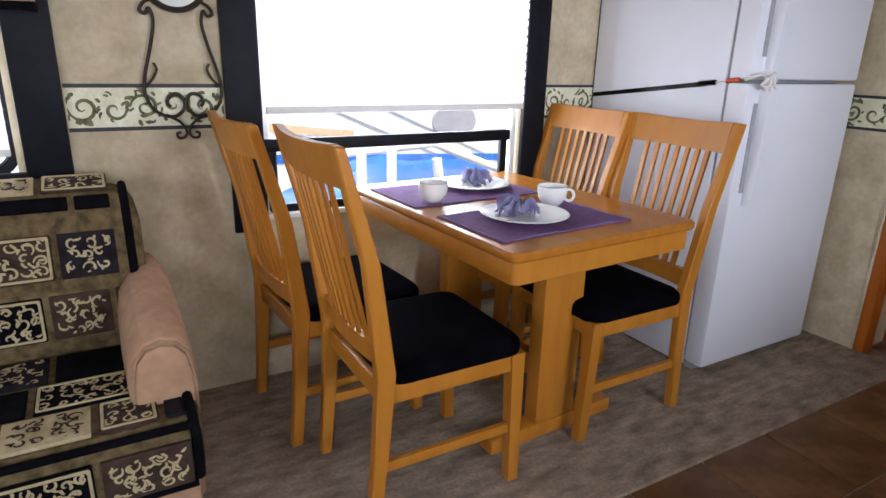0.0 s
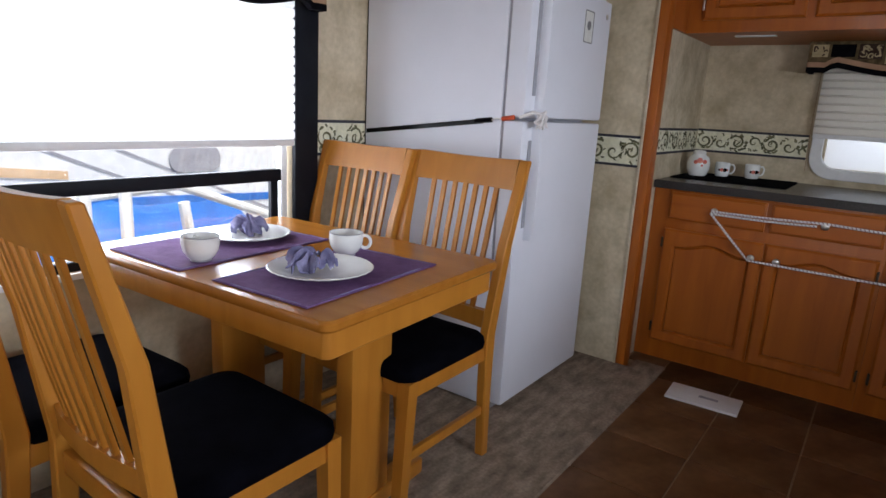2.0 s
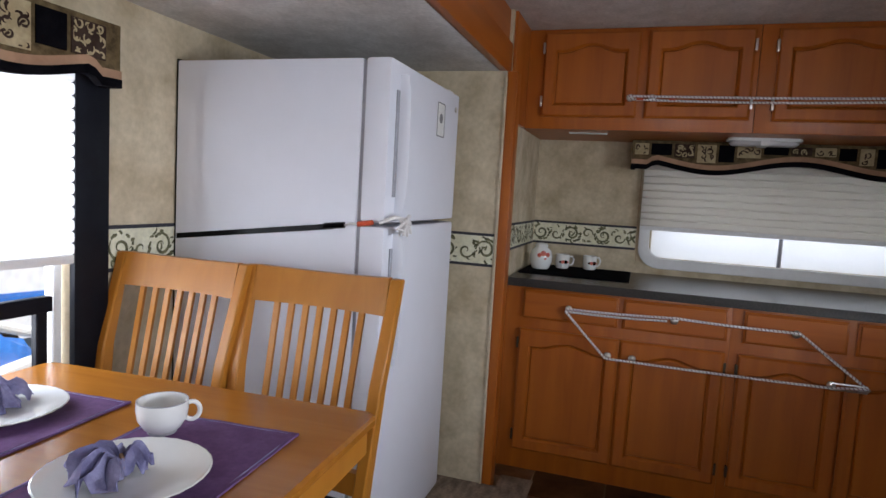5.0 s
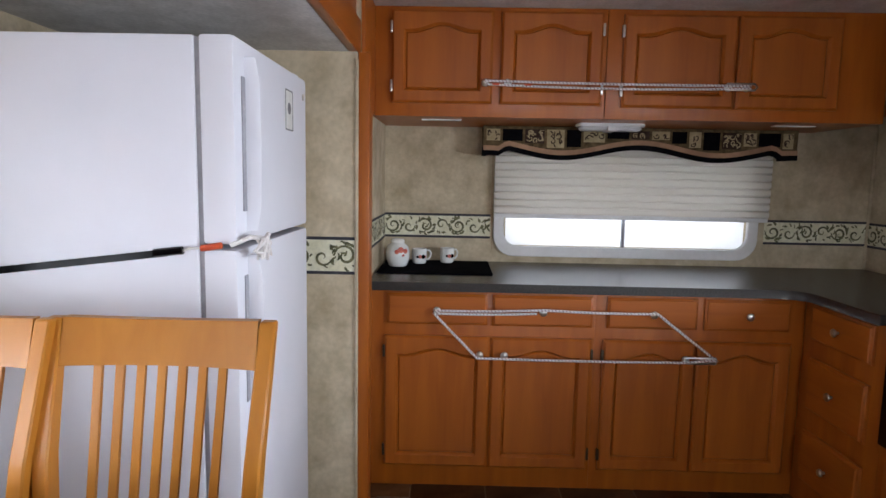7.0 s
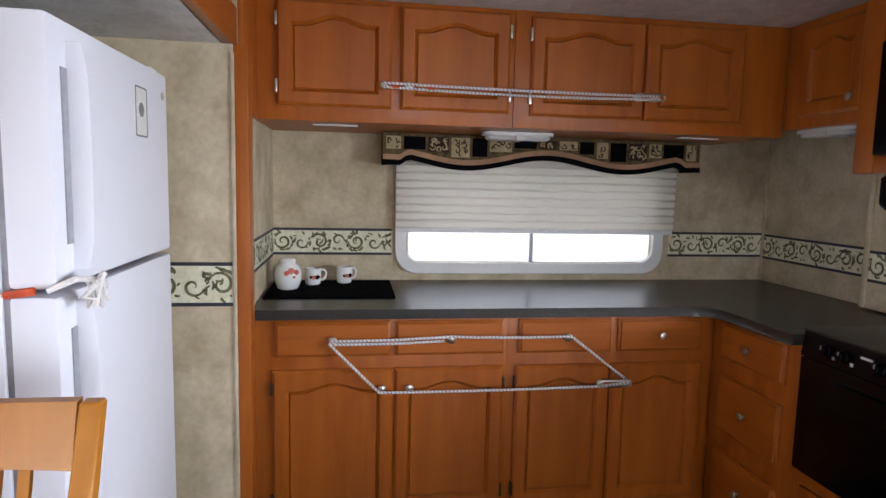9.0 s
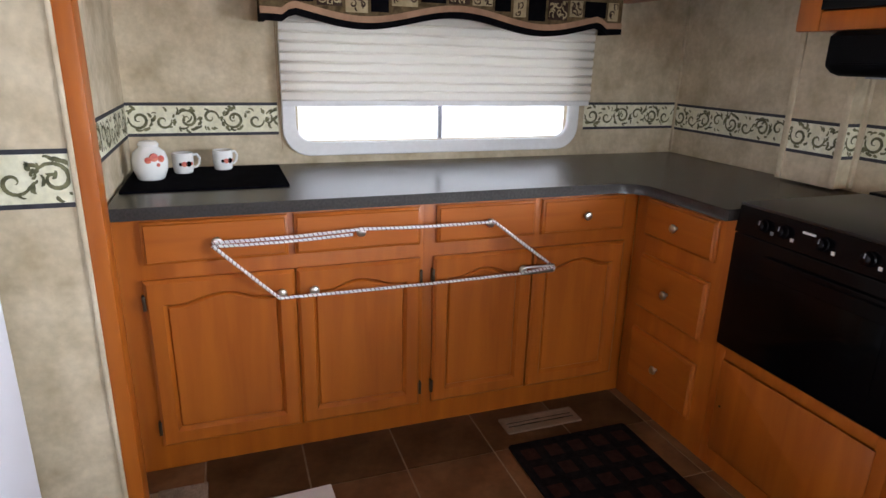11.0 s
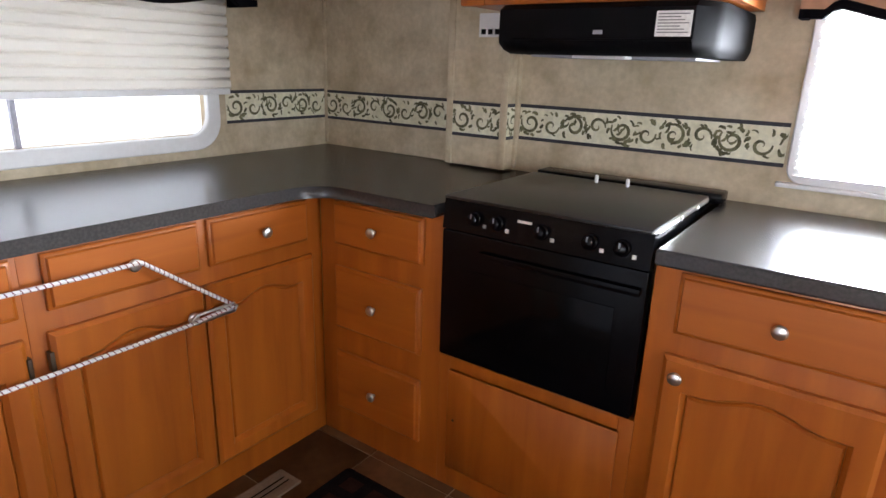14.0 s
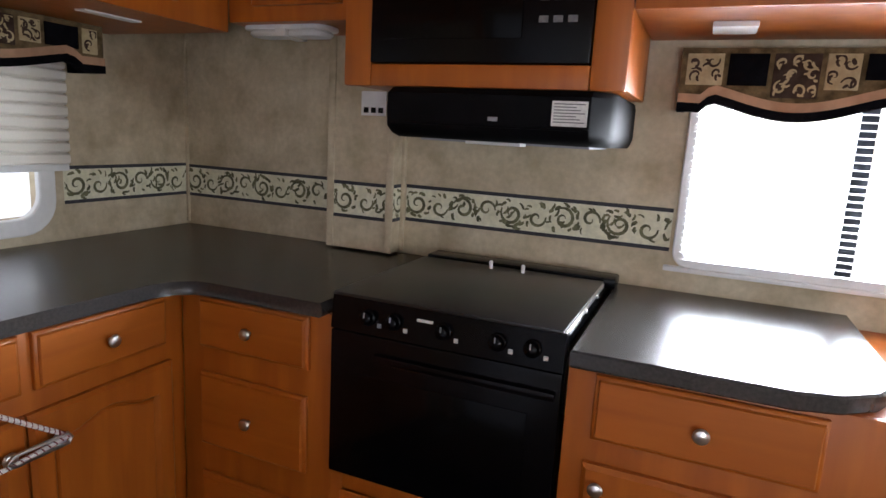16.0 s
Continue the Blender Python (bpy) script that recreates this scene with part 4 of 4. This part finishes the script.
def placemat(m, w, d, seed):
    rnd = random.Random(seed)
    bm, n, k = bmesh.new(), 16, 12
    ph = rnd.uniform(0, 6)
    vs = [[bm.verts.new((w * (i / n - .5), d * (j / k - .5), .003 + .0025 * max(0, math.sin(ph + i * .9)) * (j == 0) + .0015 * max(0, math.sin(ph + j * 1.3 + i * .3)) * (i in (0, n)))) for j in range(k + 1)] for i in range(n + 1)]
    lo = [[bm.verts.new((v.co.x, v.co.y, 0.0004)) for v in col] for col in vs]
    for i in range(n):
        for j in range(k):
            bm.faces.new((vs[i][j], vs[i + 1][j], vs[i + 1][j + 1], vs[i][j + 1]))
    rim = [(i, 0) for i in range(n)] + [(n, j) for j in range(k)] + [(i, k) for i in range(n, 0, -1)] + [(0, j) for j in range(k, 0, -1)]
    for (a, b), (c2, d2) in zip(rim, rim[1:] + rim[:1]):
        bm.faces.new((lo[a][b], lo[c2][d2], vs[c2][d2], vs[a][b]))
    ob = solid("placemat", bm, PURPLE, "purple woven cloth placemat on the table", "placemat", m=m)
    ring = [(x, y, .0032) for x, y in round_rect(-w / 2 + .008, w / 2 - .008, -d / 2 + .008, d / 2 - .008, .006, 3)]
    part("hem", tube(ring, .0012, 6, True), NAPKIN, ob, "lavender stitched hem")


placemat(pose(2.035, 2.055, TZ, 0, 0, 4), .515, .32, 1)
placemat(pose(2.015, 2.50, TZ, 0, 0, 3), .54, .33, 2)


def plate(x, y):
    p = thing("dinner_plate", "white china dinner plate with fluted rim", "plate", pose(x, y, TZ + .004))
    bm = bmesh.new()
    steps = 64
    rings = []
    for r, z, fl in ((.063, 0, 0), (.067, .002, 0), (.098, .005, 0), (.136, .014, .002), (.139, .0165, .002), (.136, .018, .002), (.097, .0095, 0), (.07, .007, 0)):
        rings.append([((r + fl * math.sin(k * math.pi)) * math.cos(k * math.tau / steps), r * math.sin(k * math.tau / steps), z + fl * .5 * (k % 2)) for k in range(steps)])
    part("plate_body", loops(rings), CHINA, p)
    return p


def napkin(x, y, turn, seed):
    """A cloth napkin drawn through a ring: two fans of folds."""
    nb = thing("cloth_napkin", "lavender cloth napkin gathered in a ring on the plate", "napkin", pose(x, y, TZ + .0135, 0, 0, turn))
    nb.scale = (.92, .92, .78)
    rnd = random.Random(seed)
    for s, length, spread in ((1, .085, 1.45), (-1, .04, 1.6)):
        bm = bmesh.new()
        nr, na = 9, 26
        grid = []
        for i in range(nr):
            f = i / (nr - 1)
            row = []
            for j in range(na):
                g = j / (na - 1) - .5
                ang = g * spread * 2.2
                fold = math.sin(j * 1.55 + seed) * (.012 * f + .004) + rnd.uniform(-.004, .004) * f
                r = .008 + length * f * (1 - .18 * abs(g) + .08 * math.sin(j * 2.1 + seed))
                z = .026 + .045 * math.sin(math.pi * min(1, f * 1.1)) * (1 - 2.4 * g * g) + fold * 1.2 - .012 * f
                px, py = s * (r * math.cos(ang)), r * math.sin(ang) * .8 + fold * .4
                crumple = noise.noise_vector(Vector((px * 26, py * 26, seed + s))) * (.036 * f)
                row.append(bm.verts.new((px + crumple.x, py + crumple.y, max(z + .9 * crumple.z, .002))))
            grid.append(row)
        for a, b in zip(grid, grid[1:]):
            for j in range(na - 1):
                bm.faces.new((a[j], a[j + 1], b[j + 1], b[j]))
        ob = part("cloth_fan", bm, NAPKIN, nb)
        md = ob.modifiers.new("thick", "SOLIDIFY")
        md.thickness = .0025
    ring = [(.0, .019 * math.cos(k * math.tau / 20), .024 + .019 * math.sin(k * math.tau / 20)) for k in range(20)]
    part("napkin_ring", tube(ring, .004, 8, True), SUEDE2, nb, "tan napkin ring")


def cup(x, y, turn):
    c = thing("tea_cup", "white china cup with a grey foot", "cup", pose(x, y, TZ + .004, 0, 0, turn))
    c.scale = (1.03, 1.03, 1.0)
    part("cup_body", lathe([(.026, .004), (.036, .012), (.046, .03), (.049, .05), (.0485, .066), (.046, .067), (.045, .05), (.04, .026), (.02, .014), (.002, .013)], 32), CHINA, c)
    part("rim_line", tube([(.0475 * math.cos(k * math.tau / 28), .0475 * math.sin(k * math.tau / 28), .067) for k in range(28)], .0012, 6, True), GREY, c, "grey rim line")
    part("cup_foot", lathe([(.027, 0), (.0275, .004), (.024, .0055)], 28), GREY, c)
    part("cup_handle", tube([(.058 + .0155 * math.cos(radians(a)) - .004, 0, .04 + .019 * math.sin(radians(a))) for a in range(130, -141, -15)], .0048, 8), CHINA, c)


plate(2.005, 2.07), plate(2.115, 2.54)
napkin(2.0, 2.075, 140, 2), napkin(2.13, 2.54, 60, 5)
cup(2.19, 2.165, -48), cup(1.85, 2.375, 75)

# ---- sofa ----
sf = thing("sofa", "patchwork slipcovered sofa with tan suede arms", "sofa", pose(0, 0, .022))


def pillow_box(x0, x1, y0, y1, z0, z1, r):
    return box((x0, x1, y0, y1, z0, z1), bevel=r)


def cushion_run(section, x0, x1, soft):
    """A long cushion of one section whose ends draw in to a rounded pillow edge."""
    cy, cz = sum(p[0] for p in section) / len(section), sum(p[1] for p in section) / len(section)
    ends = ((0.0, .55), (.15, .78), (.45, .93), (1.0, 1.0))
    rings = [(x0 + soft * a, f) for a, f in ends] + [(x1 - soft * a, f) for a, f in reversed(ends)]
    return loops([[(x, cy + (y - cy) * f, cz + (z - cz) * f) for y, z in section] for x, f in rings])


part("base", box((-1.0, 1.0, 1.99, 2.74, .03, .24), bevel=.02), SUEDE, sf)
BACK = ((2.76, .25), (2.52, .25), (2.475, .42), (2.485, .58), (2.515, .70), (2.545, .775), (2.59, .82), (2.65, .835), (2.71, .82), (2.755, .76))
back = part("back", cushion_run(BACK, -.85, .965, .06), PATCH_OLIVE, sf, "patchwork back cushion with rounded ends")
SEAT = ((2.54, .22), (2.0, .22), (1.96, .235), (1.945, .29), (1.955, .355), (1.995, .388), (2.3, .392), (2.54, .385))
sc = part("seat_cushion", cushion_run(SEAT, -.80, 1.02, .03), PATCH_OLIVE, sf, "patchwork seat cushion")
part("end_piping", tube([(.93, 2.62 + (y - 2.62) * .975, .61 + (z - .61) * .975) for y, z in BACK[2:]], .012, 8), PATCH_BLACK, back)


def arm(x0, x1):
    """A padded suede arm, high at the back and sloping forward, with a rounded front panel."""
    c, h = (x0 + x1) / 2, (x1 - x0) / 2

    def sect(y, top, f, low=.30):
        pts = [(-1, 0), (-1.04, .35), (-1.0, .62), (-.86, .83), (-.5, .96), (0, 1), (.5, .96), (.86, .83), (1.0, .62), (1.04, .35), (1, 0)]
        return [(c + h * u * f, y, low + (top - low) * (v * f + (1 - f) * .45)) for u, v in pts]
    rings = [sect(2.74, .60, .94), sect(2.60, .615, 1.0), sect(2.38, .60, 1.03), sect(2.18, .575, 1.0), sect(2.125, .57, .985), sect(2.10, .567, .93), sect(2.094, .565, .86)]
    a = part("arm", loops(rings), SUEDE, sf, "tan suede padded arm")
    part("arm_front", loops([sect(2.099, .565, .84), sect(2.086, .563, .82), sect(2.081, .561, .74), sect(2.079, .56, .5)]), SUEDE, a, "rounded suede front panel")
    part("arm_piping", tube(sect(2.092, .566, .87), .005, 6), SUEDE2, a)
    part("arm_side", box((x0 + .012, x1 - .006, 2.12, 2.73, .06, .33), bevel=.012), SUEDE, sf)


arm(.873, 1.028), arm(-1.03, -.87)


def patchwork(parent, m, w, h, seed):
    """Sewn patches, each with a pale printed scroll and a braid round it."""
    rnd, v, row = random.Random(seed), 0.0, 0
    mats = (PATCH_BROWN, PATCH_BLACK, PATCH_CREAM, PATCH_BLACK, PATCH_BROWN, PATCH_BROWN, PATCH_GREY)
    while v < h - .03:
        ph = min(rnd.uniform(.13, .18), h - v)
        u, k = 0.0, 0
        while u < w - .03:
            pw = min(rnd.uniform(.13, .27), w - u)
            i = (2 * k + 3 * row + seed) % 7
            q = part("patch", box((.008, pw - .008, -.006, .004, .008, ph - .008), bevel=.003), mats[i], parent, m=m @ pose(u, 0, v))
            if pw > .06 and ph > .06 and i != 1:
                part("print", cloth_print(pw - .04, ph - .04, seed * 50 + k + row * 9), PATCH_BROWN if mats[i] is PATCH_CREAM else PATCH_CREAM, q, m=pose(.02, -.0072, .02))["kind"] = "stuff"
                if i in (0, 3, 4):
                    part("braid", ring_frame(.012, pw - .012, .012, ph - .012, .007, .003, .006, -.006, .001), PATCH_CREAM, q)
            u, k = u + pw, k + 1
        v, row = v + ph, row + 1


patchwork(back, pose(-.80, 2.476, .43, -4), 1.70, .17, 3)
patchwork(back, pose(-.80, 2.480, .60, -18), 1.70, .17, 4)
patchwork(back, pose(-.80, 2.545, .779, -46), 1.70, .06, 8)
patchwork(back, pose(-.80, 2.592, .825, -76), 1.70, .12, 9)
patchwork(sc, pose(-.77, 1.948, .235, 2), 1.76, .13, 5)
patchwork(sc, pose(-.77, 1.995, .3915, -90), 1.76, .47, 7)
for x in (.995, -.775):
    part("dark_piping", tube([(x, 1.99, .225), (x, 1.948, .255), (x, 1.938, .30), (x, 1.948, .36), (x, 1.995, .397), (x, 2.3, .40)], .012, 8), PATCH_BLACK, sc)
part("dark_piping", tube([(-.77, 1.957, .23), (.99, 1.957, .23)], .011, 8), PATCH_BLACK, sc)
part("dark_piping", tube([(-.77, 1.972, .378), (.99, 1.972, .378)], .010, 8), PATCH_BLACK, sc)

# ---- wrought iron piece on the wall ----
ir = thing("iron_wall_ornament", "dark wrought iron scroll holder with a pale round plate", "wall ornament", on_north(1.15, NY - .02, 0))


def flowing(points, steps=5):
    """A smooth curve through points."""
    p = [Vector(q) for q in points]
    p = [p[0] * 2 - p[1]] + p + [p[-1] * 2 - p[-2]]
    out = []
    for a, b, c, d in zip(p, p[1:], p[2:], p[3:]):
        for k in range(steps):
            f = k / steps
            out.append(.5 * (2 * b + (c - a) * f + (2 * a - 5 * b + 4 * c - d) * f * f + (3 * b - a - 3 * c + d) * f ** 3))
    return out + [p[-2]]


def mirror_tube(points, r):
    for s in (-1, 1):
        part("scroll", tube(flowing([(s * x, y, z) for x, y, z in points]), r, 7), IRON, ir)


mirror_tube([(.075, 0, 1.385), (.095, 0, 1.372), (.105, 0, 1.352), (.09, 0, 1.345), (.078, 0, 1.36), (.07, 0, 1.32), (.085, 0, 1.25), (.108, 0, 1.17), (.115, 0, 1.11), (.10, 0, 1.065), (.07, 0, 1.04), (.035, 0, 1.035), (.008, 0, 1.055),
             (.004, 0, 1.085), (.02, 0, 1.105), (.045, 0, 1.10), (.055, 0, 1.08), (.045, 0, 1.065)], .0055)
mirror_tube([(.112, 0, 1.13), (.09, 0, 1.15), (.075, 0, 1.18), (.082, 0, 1.20)], .004)
mirror_tube([(.06, 0, 1.04), (.02, 0, 1.015), (.004, 0, .985), (.012, 0, .968), (.03, 0, .966), (.034, 0, .98), (.022, 0, .984)], .0045)
part("ring", tube([(.092 * math.cos(k * math.tau / 28), 0, 1.45 + .092 * math.sin(k * math.tau / 28)) for k in range(28)], .009, 8, True), IRON, ir)
part("plate_disc", lathe([(.084, 0), (.084, .006), (.06, .010), (.02, .011)], 32), CHINA, ir, "pale round face", pose(0, .006, 1.45, 90))
part("wall_hook", box((-.01, .01, 0, .02, 1.53, 1.56)), IRON, ir)

# ---- on the worktop ----
solid("stove_mat", slab(round_rect(4.20, 4.64, 1.30, 1.835, .01), TOP, TOP + .006, .002), SEATB, "thin black counter mat", "mat")
MZ = TOP + .006
j = thing("ginger_jar", "white china jar with coral flowers", "jar", pose(4.41, 1.755, MZ))
j.scale = (.92, .92, .92)
part("jar_body", lathe([(.042, 0), (.05, .006), (.062, .04), (.064, .075), (.056, .105), (.036, .122), (.034, .128)], 32), CHINA, j)
part("lid", lathe([(.036, .128), (.038, .134), (.03, .145), (.01, .149)], 24), CHINA, j)
for a, z, r in ((200, .09, .017), (225, .083, .014), (180, .08, .013), (212, .062, .008)):
    part("flower", lathe([(r, -.003), (r * .9, .002), (r * .4, .003)], 9), RED, j, "coral painted flower", Matrix.Translation((.0625 * math.cos(radians(a)), .0625 * math.sin(radians(a)), z)) @ pose(0, 0, 0, 90, 0, a + 90))


def mug(x, y, turn):
    c = thing("mug", "white mug with a red and black print", "mug", pose(x, y, MZ, 0, 0, turn))
    c.scale = (.93, .93, .9)
    part("mug_body", lathe([(.032, 0), (.036, .004), (.040, .03), (.040, .082), (.037, .083), (.036, .03), (.03, .008), (.002, .007)], 28), CHINA, c)
    part("mug_handle", tube([(.038, 0, .07), (.056, 0, .072), (.066, 0, .055), (.062, 0, .032), (.05, 0, .02), (.037, 0, .02)], .0055, 8), CHINA, c)
    for a, r, mm in ((-75, .013, BLACK), (-100, .012, RED), (-55, .008, RED), (-120, .008, BLACK)):
        part("print", lathe([(r, -.003), (r * .9, .0012), (r * .3, .0016)], 10), mm, c, m=Matrix.Translation((.0395 * math.cos(radians(a)), .0395 * math.sin(radians(a)), .04)) @ pose(0, 0, 0, 90, 0, a + 90))


mug(4.52, 1.655, -70), mug(4.57, 1.515, -60)

# ---- cords that hold the doors shut ----
KX = FX - .047


def sag(a, b, d=.004, n=8):
    return [Vector(a).lerp(Vector(b), k / n) - Vector((0, 0, d * math.sin(math.pi * k / n))) for k in range(n + 1)]


def cord(points, radius, parent, closed=False, pitch=.015):
    """A white cord with a dark red strand wound round it."""
    part("cord", tube(points, radius, 8, closed), ROPE, parent)
    pts = [Vector(p) for p in points] + ([Vector(points[0])] if closed else [])
    coil, run = [], 0.0
    for a, b in zip(pts, pts[1:]):
        d = b - a
        if d.length < 1e-5:
            continue
        u = d.normalized().cross(Vector((1, 0, 0))).normalized()
        v = d.normalized().cross(u)
        n = max(1, round(d.length / (pitch / 6)))
        for k in range(n):
            ang = (run + d.length * k / n) / pitch * math.tau
            coil.append(a + d * (k / n) + radius * .72 * (math.cos(ang) * u + math.sin(ang) * v))
        run += d.length
    part("strand", tube(coil, radius * .46, 5), REDYARN, parent, "dark red strand")


ky = dict(k1=1.548, k2=1.098, k3=.631, m1=1.363, m2=1.258, m3=.488, m4=.378)
hi, lo = .803, .612
rope = thing("door_cord", "white cord looped round the lower cabinet knobs", "cord", pose(0, 0, 0))
path = sag((KX, ky["k1"] + .012, hi), (KX, ky["k2"], hi + .012)) + sag((KX, ky["k2"], hi + .012), (KX, ky["k3"] - .012, hi + .006))[1:] + sag((KX, ky["k3"] - .012, hi + .006), (KX, ky["m4"] - .014, lo + .004), .001)[1:] \
    + sag((KX, ky["m4"] - .014, lo - .008), (KX, ky["m1"] + .01, lo - .012))[1:] + sag((KX, ky["m1"] + .012, lo - .010), (KX, ky["k1"] + .014, hi - .01), .001)[1:]
cord(path, .0056, rope, True)
cord(sag((KX - .002, ky["k1"], hi - .012), (KX - .002, ky["k2"] + .03, hi - .004)), .005, rope)
part("clip", tube([(KX - .002, ky["m4"] - .012, lo + .012), (KX - .002, ky["m3"], lo + .012), (KX - .002, ky["m3"] + .014, lo), (KX - .002, ky["m3"], lo - .012), (KX - .002, ky["m4"] - .012, lo - .012), (KX - .002, ky["m4"] - .02, lo)], .0045, 7, True), NICKEL, rope, "metal snap clip")
UK = UX - .047
up = thing("door_cord", "white cord hooked between the wall cabinet knobs", "cord", pose(0, 0, 0))
cord(sag((UK, 1.37, 1.772), (UK, .25, 1.768)), .0054, up)
cord(sag((UK, 1.36, 1.757), (UK, .25, 1.756), .010), .005, up)
part("clip", tube([(UK - .002, .235, 1.775), (UK - .002, .35, 1.775), (UK - .002, .36, 1.762), (UK - .002, .35, 1.75), (UK - .002, .235, 1.75), (UK - .002, .225, 1.762)], .0045, 7, True), NICKEL, up, "metal snap clip")
for y in (1.335, 1.20):
    part("red_thread", tube([(UK - .003, y, 1.758), (UK - .003, y - .03, 1.757)], .005, 7), ORANGE, up)

# ---- on the floor ----
rg = thing("floor_mat", "black floor mat with dark brown squares", "mat", pose(3.36, .365, .004))
part("mat_body", slab(round_rect(-.42, .42, -.25, .25, .015), 0, .010, .004), MATRUG, rg)
for i in range(8):
    for k in range(5):
        part("square", box((-.385 + .1 * i, -.325 + .1 * i, -.215 + .095 * k, -.16 + .095 * k, .0095, .0112)), RUGSQ, rg)
fv = thing("floor_register", "beige metal floor register with slots", "register", pose(3.90, .415, .004))
part("plate", ring_frame(-.05, .05, -.16, .16, .018, .006, .006, 0, .002), VENTM, fv, m=pose(0, 0, 0, -90) @ Matrix.Diagonal((1, 1, -1, 1)))
part("backing", box((-.034, .034, -.144, .144, 0, .002)), BLACK, fv)
part("slat", box((-.006, .006, -.144, .144, .0015, .0055)), VENTM, fv)
for x in (-.024, .024):
    part("slat", box((x - .009, x + .009, -.144, .144, .0015, .005)), VENTM, fv)
fw = thing("floor_vent", "white plastic floor vent with a small dark slot", "register", pose(3.67, 1.405, .004, 0, 0, 3))
part("plate", box((-.085, .085, -.15, .15, 0, .012), bevel=.004), PLASTIC, fw)
part("slot", box((-.012, .012, -.06, .02, .0115, .0128)), GREY, fw)

# ---- outside ----
solid("ground", box((-400, 400, -400, 400, -1.0, -.9)), GRAVEL, "pale gravel ground of the lot", "ground", "structure")
t = thing("parked_trailer", "white parked trailer with a blue and orange stripe", "trailer", pose(3.6, 7.0, -.9))
part("body", box((-5, 4, 0, 2.4, .5, 3.3), bevel=.05), RVWHITE, t)
part("oval_window", slab(round_rect(-.3, .3, -.14, .14, .13), 0, .03), GREY, t, "grey oval port", pose(1.08, 0, 1.42, 90))
for x0, x1, z, mm in ((-3, -.2, 1.55, TANSTRIPE), (-2.6, 3.8, 1.1, BLUE)):
    part("stripe", loops([[(x0, -.012, z), (x0, .002, z), (x0, .002, z + .10), (x0, -.012, z + .10)], [(x1, -.012, z - .28), (x1, .002, z - .28), (x1, .002, z - .20), (x1, -.012, z - .20)]]), mm, t)
for x0, z in ((-.9, 1.75), (.2, 1.55)):
    part("seam", loops([[(x0, -.008, z), (x0, .002, z), (x0, .002, z + .03), (x0, -.008, z + .03)], [(x0 + 1.9, -.008, z - .8), (x0 + 1.9, .002, z - .8), (x0 + 1.9, .002, z - .77), (x0 + 1.9, -.008, z - .77)]]), GREY, t)
for x0 in (-2.6, 1.6):
    w = part("wheel", lathe([(.36, -.12), (.38, -.05), (.38, .05), (.36, .12)], 28), BLACK, t, m=pose(x0, .1, .38, 90))
    part("rim", lathe([(.2, .12), (.18, .13), (.05, .14)], 20), PLASTIC, w)
tp = thing("blue_tarp", "crumpled blue tarpaulin over stacked gear outside", "tarp", pose(3.0, 5.2, -.9))
bm = bmesh.new()
bmesh.ops.create_icosphere(bm, subdivisions=4, radius=1)
for v in bm.verts:
    nz = noise.fractal(v.co * 2.2, 1, 2, 4)
    v.co = Vector((v.co.x * 1.6, v.co.y * .5, max(0, .55 + v.co.z * .75))) * (1 + .12 * nz)
part("tarp_sheet", bm, BLUE, tp)
rl = thing("pipe_rail", "white bent pipe rails leaning outside the window", "railing", pose(2.4, 4.35, -.9))
for x0 in (0, .22):
    part("post", tube([(x0, 0, 0), (x0, 0, 1.62)], .035, 10), PLASTIC, rl)
part("brace", tube([(.6, .05, 1.45), (.65, .05, 1.1), (.85, .05, 1.0), (1.1, .05, 1.12), (1.6, .05, 1.18)], .035, 10), PLASTIC, rl)
part("brace", tube([(-.35, .1, 1.5), (.6, .1, 1.55), (1.9, .1, 1.05)], .03, 10), PLASTIC, rl)
part("brace", tube([(-.9, .1, 1.05), (.2, .1, 1.2)], .03, 10), PLASTIC, rl)

# ---- floor tiles ----
_tile = mesh_of(box((.003, .324, .003, .324, -.002, .004), bevel=.0015), TILE)
for i in range(17):
    for k in range(8):
        x, y = 3.772 + .327 - .327 * i - .327, 1.323 - .327 * k
        if y < SY + .03 or x < WX:
            continue
        o = new("tile", _tile)
        o.parent, o.matrix_basis = floor, pose(x, y, 0)
_cut = mesh_of(box((.003, .25, .003, .324, -.002, .004), bevel=.0015), TILE)
for k in range(5):
    o = new("tile", _cut)
    o.parent, o.matrix_basis = floor, pose(3.772, 1.323 - .327 * k, 0)
_strip = mesh_of(box((.135, .25, .003, .185, -.002, .004), bevel=.0015), TILE)
o = new("tile", _strip)
o.parent, o.matrix_basis = floor, pose(3.772, 1.65, 0)
